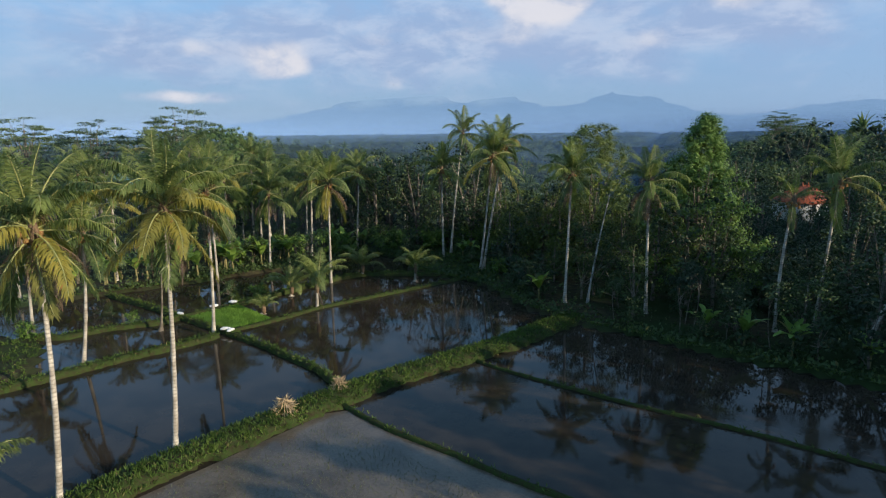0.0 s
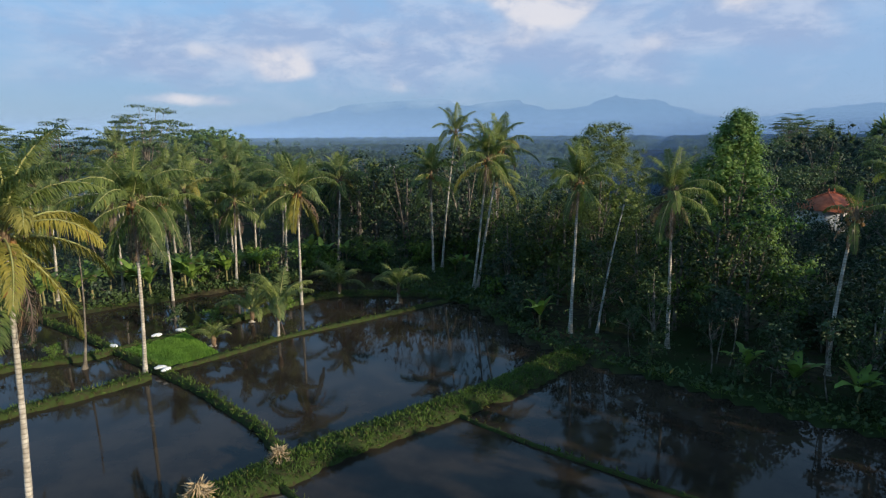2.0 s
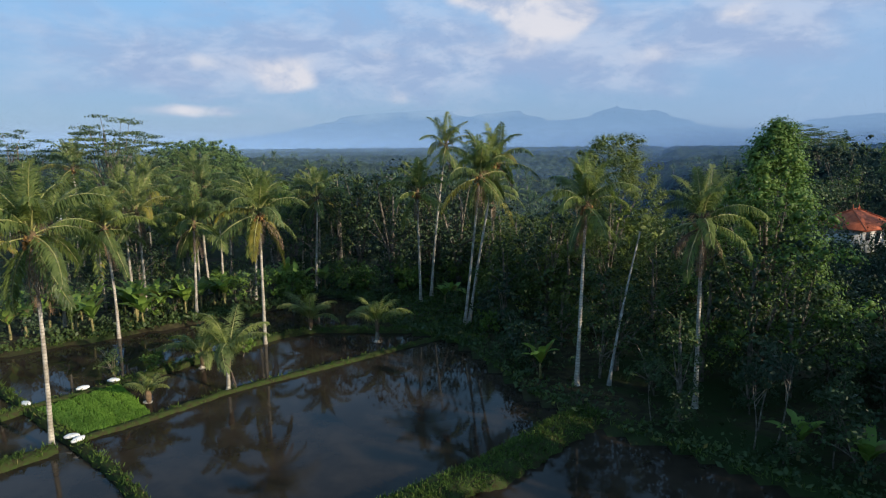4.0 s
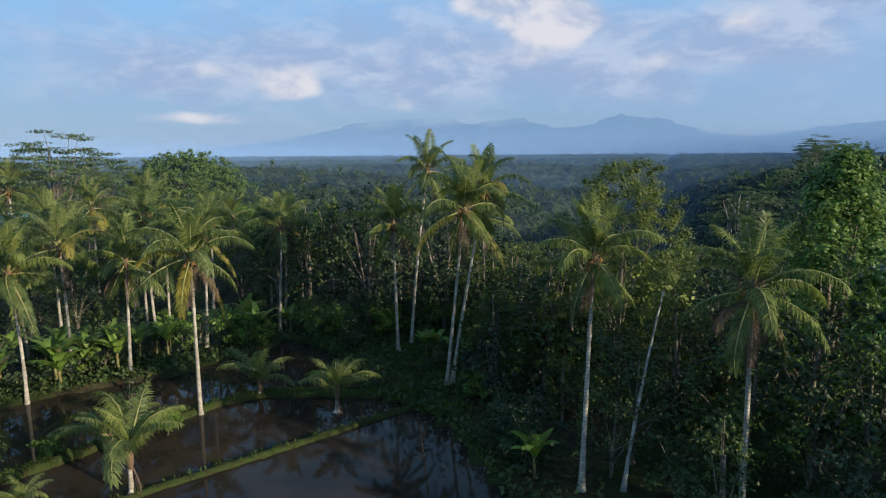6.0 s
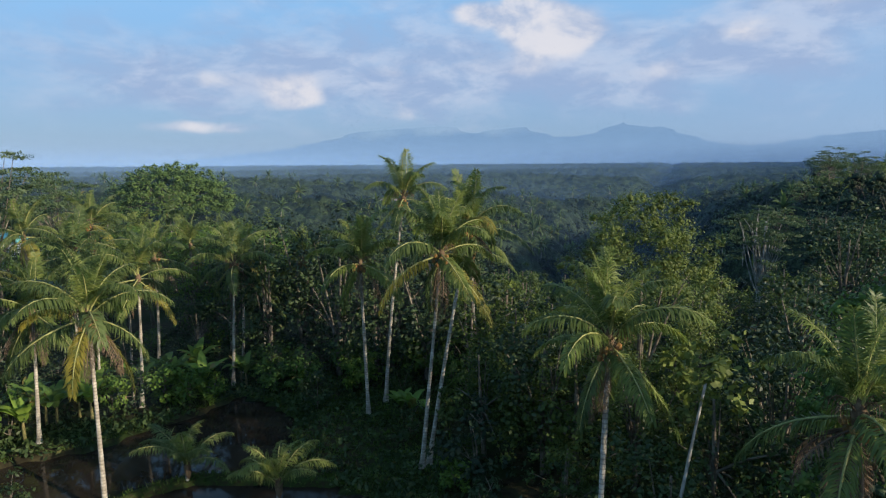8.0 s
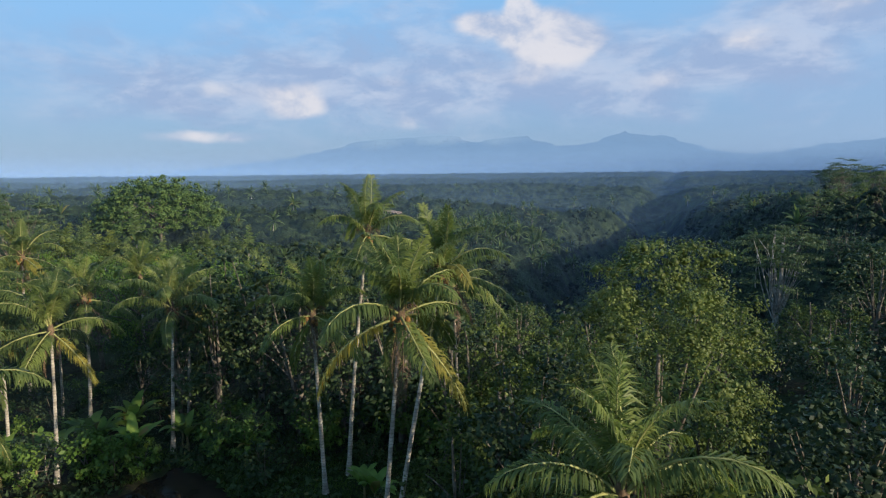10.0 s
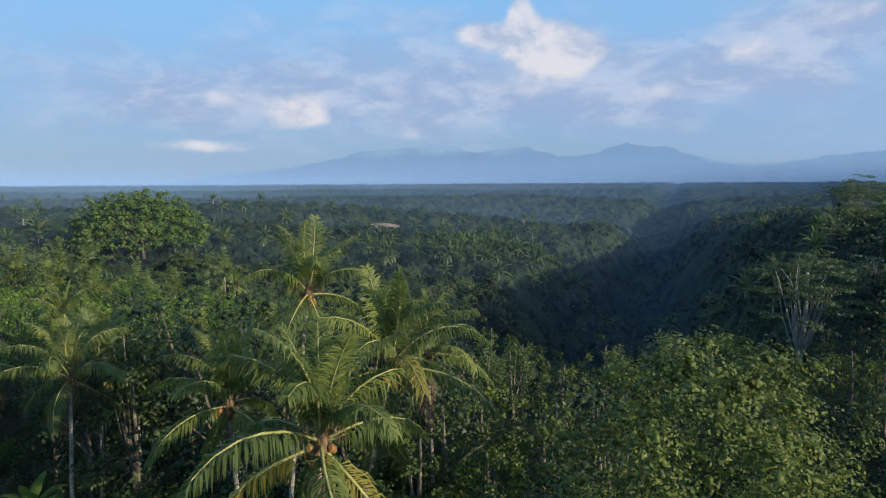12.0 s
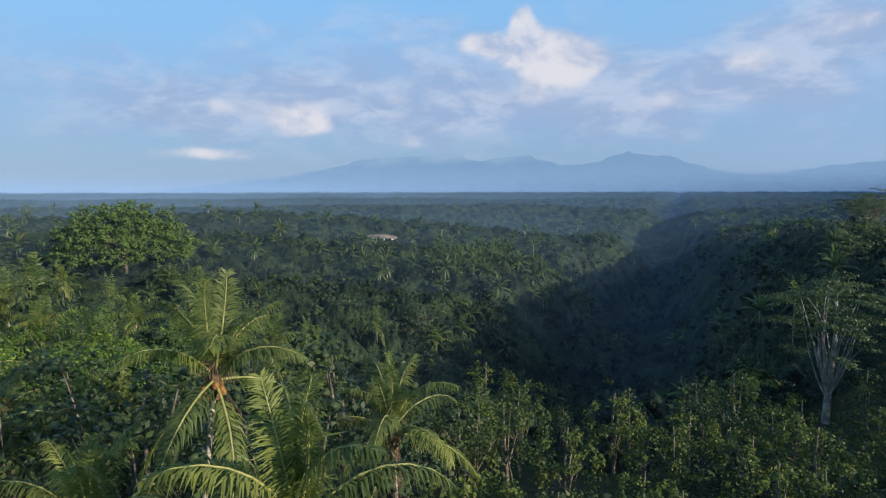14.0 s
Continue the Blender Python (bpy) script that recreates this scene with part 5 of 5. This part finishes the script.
# slender saplings along the shore
_n, SAP_STEM, SAP_CROWN = broadleaf("sapling", 72, 5.6, 0.9, 3.6, 14, 20, 0.26, M_LEAF_DARK, M_BARK, "round", 0.05, 4, 0.4)
for k, (x, y) in enumerate(((15.4, 47.6), (19.6, 44.4), (20.3, 43.9), (22.4, 42.2), (24.8, 40.2), (26.9, 40.6), (29.2, 37.4), (20.9, 46.6))):
    plant(("sapling", SAP_STEM, SAP_CROWN), x, y, "thin pale sapling at the foot of the shore belt", 0.7 + 0.09 * (k * 7 % 5), k * 83, 1.0, 0.1, "saplings of the shore", "sapling")

# the belt carried on along the near side, unseen, added to shade the field
for x, y, r in scatter(35, 66, 1, 33, 6.0, 31):
    if from_shore(x, y) > 1.5 and x < 62:
        plant(FAR_ROUND, x, y, "tall dark green tree added unseen to shade the field", r.uniform(1.15, 1.35), r.uniform(0, 360), 1.0, 0.3, "trees of the shore belt")
# unseen as well, kept low so that sun reaches the near paddy
for x, y, r in scatter(38, 60, -26, 1, 9.0, 33):
    plant(FAR_ROUND, x, y, "low dark green tree added unseen beside the field", r.uniform(0.45, 0.6), r.uniform(0, 360), 1.0, 0.3, "trees of the shore belt")

# trees out of view, added only to throw shade on the right shore
for x, y, r in scatter(60, 96, 18, 62, 8.5, 34):
    plant(FAR_ROUND, x, y, "tall dark green tree added unseen to shade the shore belt", r.uniform(1.45, 1.75), r.uniform(0, 360), 1.0, 0.3, "trees of the rise")

# grove and woods between the paddies and the gorge
for x, y, r in scatter(-96, 9, 66, 134, 7.4, 5):
    d0 = from_shore(x, y)
    if d0 < 6 or (x > -18 and y < 84) or not free(x, y, 2.0) or abs(x - 8) > 24 + y * 0.72:
        continue
    if r.random() < 0.38:
        small_palm(x, y, r.uniform(6.5, 9.5), r.randrange(10 ** 6))
    else:
        d = r.choice((ROUND_DARK, ROUND_DARK, ROUND_DARK, COLUMN_MID, FAR_MID if y > 112 else ROUND_MID))
        plant(d, x, y, "broad-leaved tree of the woods behind the paddies", r.uniform(1.0, 1.2) if 84 < y < 95 and x > -16 else r.uniform(0.52, 0.78), r.uniform(0, 360), 1.0, 0.2, "trees of the woods")
for x, y, r in scatter(-48, 9, 66, 96, 5.0, 6):
    if from_shore(x, y) < 2.5 or (x > -9 and y < 80):
        continue
    plant(r.choice((BUSH_DARK, BUSH_MID, BUSH_MID, BUSH_BRIGHT)), x, y, "leafy shrub growing under the palms", r.uniform(0.6, 1.15), r.uniform(0, 360), 1.0, 0.1, "shrubs of the grove", "shrub")
for k, (x, y, s2) in enumerate(((-12.35, 60.43, 0.6), (-15.63, 61.91, 0.7), (-17.67, 56.84, 0.55), (-19.86, 55.50, 0.6), (-7.39, 80.88, 0.9), (-3.19, 77.29, 0.9), (-0.78, 81.88, 1.0), (3.99, 71.64, 0.7), (7.11, 65.39, 0.8), (8.92, 58.95, 0.9), (-26.16, 48.68, 0.4), (-28.96, 50.62, 0.3), (-32.33, 44.31, 0.6), (-35.20, 40.89, 0.7))):
    plant((BUSH_BRIGHT, BUSH_MID)[k % 2], x, y, "small leafy shrub at the edge of a paddy", s2, k * 47, 1.0, 0.05, "", "shrub", 0.15)

for x, y, r in scatter(-15, 9, 85, 93, 4.6, 61):
    plant(r.choice((ROUND_DARK, COLUMN_MID)), x, y, "dense dark green tree behind the far paddy", r.uniform(1.12, 1.3), r.uniform(0, 360), 1.0, 0.2, "trees of the woods")
for x, y, r in scatter(-46, -8, 98, 126, 8.0, 62):
    plant(BRIGHT_ROUND, x, y, "broad-leaved tree with fresh bright green foliage", r.uniform(0.8, 1.05), r.uniform(0, 360), 1.0, 0.3, "bright trees of the woods")

r = random.Random(63)
for k in range(11):
    plant(BUSH_BRIGHT, -15 + 2.0 * k + r.uniform(-0.8, 0.8), 76 + 0.6 * k + r.uniform(0.5, 6.0), "bright green leafy shrub under the palms", r.uniform(0.8, 1.35), k * 61, 1.0, 0.1, "shrubs of the grove", "shrub")

# trees on the brink of the gorge
for x, y, r in scatter(10, 72, 78, 136, 6.6, 7):
    if not free(x, y, 2.0) or from_shore(x, y) < 22 or (y > 126 and x > 48) or abs(x - 8) > 18 + y * 0.62:
        continue
    # near right: darker foliage picked to stand in for the shade there
    d = r.choice((ROUND_DARK, ROUND_DARK, COLUMN_MID) if x > 30 and y < 88 else (BRINK_ROUND, BRINK_TALL, BRINK_TALL) if y < 112 else (ROUND_MID, COLUMN_MID, ROUND_DARK))
    plant(d, x, y, "leafy tree on the brink of the gorge", (0.5 if on_house_line(x, y) else 1.0) * (r.uniform(0.76, 1.0) if y < 112 else r.uniform(0.62, 0.86)), r.uniform(0, 360), 1.0, 0.2, "trees on the brink of the gorge")

plant(BRINK_TALL, 15.4, 131.5, "slender leafy tree at the edge of the gorge", 1.5, 30, z=-11.0)
plant(BRINK_ROUND, 19.5, 127, "leafy tree on the brink of the gorge", 1.1, 140, z=-8.5)
for k, (x, y, z, size) in enumerate(((41.0, 121, -7.6, 1.42), (37.0, 117, -6.5, 1.12), (45.5, 118, -7.0, 1.12), (43.0, 112, -6.5, 1.0), (35.5, 110, -5.5, 0.95))):
    plant(BRINK_ROUND, x, y, "broad leafy tree with pale young shoots", size, k * 80, z=z)

for x, y, r in scatter(44, 92, 70, 142, 10.5, 17):
    if not free(x, y, 2.0) or on_house_line(x, y) or on_house_line(x + 3.2, y) or x < 30 + 0.2 * y:
        continue
    plant(r.choice((ROUND_DARK, ROUND_MID, ROUND_MID)), x, y, "tall dark green tree of the hillside woods", r.uniform(1.1, 1.45), r.uniform(0, 360), 1.0, 0.3, "trees of the hillside")

# woods added on that mostly unseen hill to deepen the gorge's shade
for x, y, r in scatter(96, 165, 60, 165, 13.0, 18):
    plant(FAR_ROUND, x, y, "tall dark green tree of the hillside woods", r.uniform(1.2, 1.5), r.uniform(0, 360), 1.0, 0.4, "trees of the hillside")

# thicket between the tall palms and the shore belt
for x, y, r in scatter(7, 19, 66, 92, 4.6, 23):
    if math.hypot(x - 5.5, y - 68.5) > 2 and x > 7.5:
        plant(BRINK_ROUND, x, y, "leafy young tree in the thicket behind the palms", r.uniform(0.85, 1.1), r.uniform(0, 360), 1.0, 0.1, "trees of the thicket")

# woods past the gorge: single trees first, then the rest in one body
n_far = 0
for x, y, r in scatter(-170, 190, 128, 330, 9.5, 9):
    if abs(x - 10) > 34 + (y - 58) * 0.66 or not free(x, y, 3.0):
        continue
    if n_far >= 190:
        break
    n_far += 1
    pick = r.random()
    if pick < 0.24:
        small_palm(x, y, r.uniform(8, 12) * float(low_woods(x, y)), r.randrange(10 ** 6), 1.0, FAR_CROWN)
    elif pick < 0.38:
        plant(FAR_FLAT, x, y, "feathery tree of the woods past the gorge", float(low_woods(x, y)) * r.uniform(0.8, 1.05), r.uniform(0, 360), 1.0, 0.4, "trees past the gorge")
    else:
        plant(r.choice((FAR_ROUND, FAR_MID)), x, y, "rounded tree of the woods past the gorge", float(low_woods(x, y)) * r.uniform(0.75, 1.15), r.uniform(0, 360), 1.0, 0.4, "trees past the gorge")


def mesh_arrays(me):
    co = np.empty(len(me.vertices) * 3, np.float32)
    me.vertices.foreach_get("co", co)
    q = np.array([tuple(p.vertices) for p in me.polygons if len(p.vertices) == 4])
    t = np.array([tuple(p.vertices) for p in me.polygons if len(p.vertices) == 3]).reshape(-1, 3)
    return co.reshape(-1, 3), q, t


def woods(name, at, scale, template, mat, rng, label):
    v, q, t = template
    n = len(at)
    a = rng.uniform(0, 6.283, n)
    c, s = np.cos(a)[:, None], np.sin(a)[:, None]
    sz = scale[:, None]
    x = (v[None, :, 0] * c - v[None, :, 1] * s) * sz + at[:, 0:1]
    y = (v[None, :, 0] * s + v[None, :, 1] * c) * sz + at[:, 1:2]
    z = v[None, :, 2] * sz + at[:, 2:3]
    off = (np.arange(n) * len(v))[:, None, None]
    ob = new(name, mesh_np(name, np.stack([x, y, z], -1).reshape(-1, 3), (q[None] + off).reshape(-1, 4), (t[None] + off).reshape(-1, 3) if len(t) else None, mat))
    return tagged(ob, label, "woods", kind="stuff")


def ring(n, y0, y1, rng, power=1.0):
    u = rng.uniform(0, 1, n) ** power
    y = y0 + (y1 - y0) * u
    x = 10 + rng.uniform(-1, 1, n) * (40 + (y - 55) * 0.80)
    return x, y


def clump(seed, clumps, per, leaf, height, radius, size):
    _, trunk, crown = broadleaf("temp", seed, height, radius, 1.0, clumps, per, leaf, None, None, "round", 0.2, 2, size, 0.28, 0.35, 0.62)
    out = mesh_arrays(crown)
    bpy.data.meshes.remove(trunk)
    bpy.data.meshes.remove(crown)
    return out


rng = np.random.default_rng(77)


def star_crown(seed, count, length):
    """A small palm crown of arched, folded blades, for trees far off."""
    r = np.random.default_rng(seed)
    b = Build()
    for k in range(count):
        start, droop, hang = CLASSES[fronds_for((k + 0.5) / count)]
        u = np.linspace(0, 1, 5)
        ang = np.radians(start - droop * u ** 1.3 + r.normal() * 6)
        rr = np.concatenate([[0], np.cumsum(np.cos(ang[:-1]))]) * length / 4
        zz = np.concatenate([[0], np.cumsum(np.sin(ang[:-1]))]) * length / 4
        a = k * 2.4 + r.uniform(-0.3, 0.3)
        mid = np.stack([rr * math.cos(a), rr * math.sin(a), zz], 1)
        w = 0.55 * np.sin(np.pi * (0.12 + 0.8 * u)) * r.uniform(0.8, 1.2, 5)
        side = np.array([-math.sin(a), math.cos(a), 0])
        fall = np.array([0, 0, -0.5 * min(hang, 1.4)])
        v = np.concatenate([mid + (side * 0.6 + fall) * w[:, None], mid, mid + (-side * 0.6 + fall) * w[:, None]])
        b.put(v, [(i, i + 1, 6 + i, 5 + i) for i in range(4)] + [(5 + i, 6 + i, 11 + i, 10 + i) for i in range(4)])
    return mesh_arrays(b.mesh("temp", None))


star = star_crown(12, 15, 4.0)
star = (star[0] + np.array([0, 0, 10.0]), star[1], star[2])
far_stem = mesh_arrays(Build().tube([(0, 0, -1), (0.2, 0.1, 3), (0.25, 0.1, 6.5), (0.1, 0, 10)], [0.2, 0.15, 0.13, 0.11], 4).mesh("temp", None))
body = [clump(81, 13, 16, 0.52, 10.5, 4.2, 1.7), clump(82, 13, 16, 0.52, 9.0, 4.6, 1.7)]
middle = [clump(85, 8, 7, 0.8, 10.5, 4.2, 2.1), clump(86, 8, 7, 0.8, 9.0, 4.6, 2.1)]


def clear_of_houses(x, y):
    ok = np.ones(len(x), bool)
    for a, b2, c in HOUSES + [(-81.8, 228, 18), (-70, 203, 9), (57.5, 133, 6), (52, 124, 5), (47.5, 116.5, 5)]:
        ok &= (x - a) ** 2 + (y - b2) ** 2 > c * c
    return ok


def canopy(x, y, cell, low, high, seed):
    """Height of a closed canopy: one rounded crown in each cell of a jittered grid."""
    r = np.random.default_rng(seed)
    size = 512
    jx, jy = r.uniform(0.1, 0.9, (size, size)), r.uniform(0.1, 0.9, (size, size))
    hh, ww = r.uniform(low, high, (size, size)), r.uniform(0.62, 1.0, (size, size))
    out = np.zeros(np.shape(x))
    ci, cj = np.floor(x / cell).astype(int), np.floor(y / cell).astype(int)
    for di in (-1, 0, 1):
        for dj in (-1, 0, 1):
            i, j = (ci + di) % size, (cj + dj) % size
            d = np.hypot(x / cell - (ci + di) - jx[i, j], y / cell - (cj + dj) - jy[i, j]) / ww[i, j]
            out = np.maximum(out, hh[i, j] * np.sqrt(np.clip(1 - d * d, 0, 1)) ** 0.8)
    return out


CA, CR = np.radians(np.linspace(-41, 43, 440)), 84 * 1.0118 ** np.arange(330)
CAA, CRR = np.meshgrid(CA, CR)
CX, CY = 10 + np.sin(CAA) * CRR, 52 + np.cos(CAA) * CRR
r2 = np.random.default_rng(90)
wild = r2.normal(size=CX.shape)
grown = np.maximum(canopy(CX, CY, 8.5, 5.0, 10.0, 91), canopy(CX, CY, 5.0, 4.0, 7.5, 92)) + 0.5 * np.clip(wild, -2, 2)
grown = grown * (1 + step(500, 2200, CRR) * 0.6 * r2.uniform(0, 1, CX.shape)) + step(600, 1800, CRR) * canopy(CX, CY, 30.0, 0.0, 7.0, 93)
shrink = step(136, 158, CY) * low_woods(CX, CY)
for a, b2, c in HOUSES + [(-81.8, 228, 7), (57.5, 133, 8)]:
    shrink = shrink * step(c * 0.9, c * 1.5, np.hypot(CX - a, CY - b2))
CZ = land(CX, CY) - 0.6 + grown * shrink
nr, nc = CX.shape
ii, jj = np.meshgrid(np.arange(nr - 1), np.arange(nc - 1), indexing="ij")
quads = np.stack([ii * nc + jj, ii * nc + jj + 1, (ii + 1) * nc + jj + 1, (ii + 1) * nc + jj], -1).reshape(-1, 4)
quads = quads[(shrink.ravel()[quads] > 0.02).any(axis=1)]
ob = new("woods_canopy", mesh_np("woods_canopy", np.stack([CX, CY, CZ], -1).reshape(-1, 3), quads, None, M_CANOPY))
tagged(ob, "closed green canopy of the woods past the gorge", "woods", kind="stuff")

for k in range(2):
    for n, y0, y1, form in ((200, 165, 330, body[k]), (260, 310, 520, middle[k])):
        x, y = ring(n, y0, y1, rng, 1.0)
        ok = clear_of_houses(x, y)
        x, y = x[ok], y[ok]
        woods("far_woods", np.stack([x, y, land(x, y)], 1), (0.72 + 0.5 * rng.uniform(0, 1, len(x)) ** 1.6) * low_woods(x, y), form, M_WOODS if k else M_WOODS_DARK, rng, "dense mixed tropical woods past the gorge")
x, y = rng.uniform(-75, 70, 480), rng.uniform(122, 480, 480)
x = x + 50 + 0.42 * (y - 167)
x, y = np.concatenate([x, rng.uniform(-14, 62, 110)]), np.concatenate([y, rng.uniform(118, 168, 110)])
ok = clear_of_houses(x, y)
x, y = x[ok], y[ok]
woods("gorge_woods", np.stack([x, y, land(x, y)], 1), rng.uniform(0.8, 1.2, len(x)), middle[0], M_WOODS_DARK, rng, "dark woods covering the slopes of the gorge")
x, y = ring(230, 165, 620, rng)
xr, yr = rng.normal(22, 26, 90), rng.normal(300, 30, 90)
x, y = np.concatenate([x, xr]), np.concatenate([y, yr])
ok = clear_of_houses(x, y)
x, y = x[ok], y[ok]
at, size = np.stack([x, y, land(x, y) - 2.2], 1), rng.uniform(0.85, 1.3, len(x)) * low_woods(x, y)
rng2 = np.random.default_rng(5)
woods("far_palms", at, size, star, M_FROND, np.random.default_rng(5), "scattered palm crowns standing out of the far woods")
woods("far_palm_trunks", at, size, far_stem, M_PALM_TRUNK, rng2, "pale trunks of the far palms")
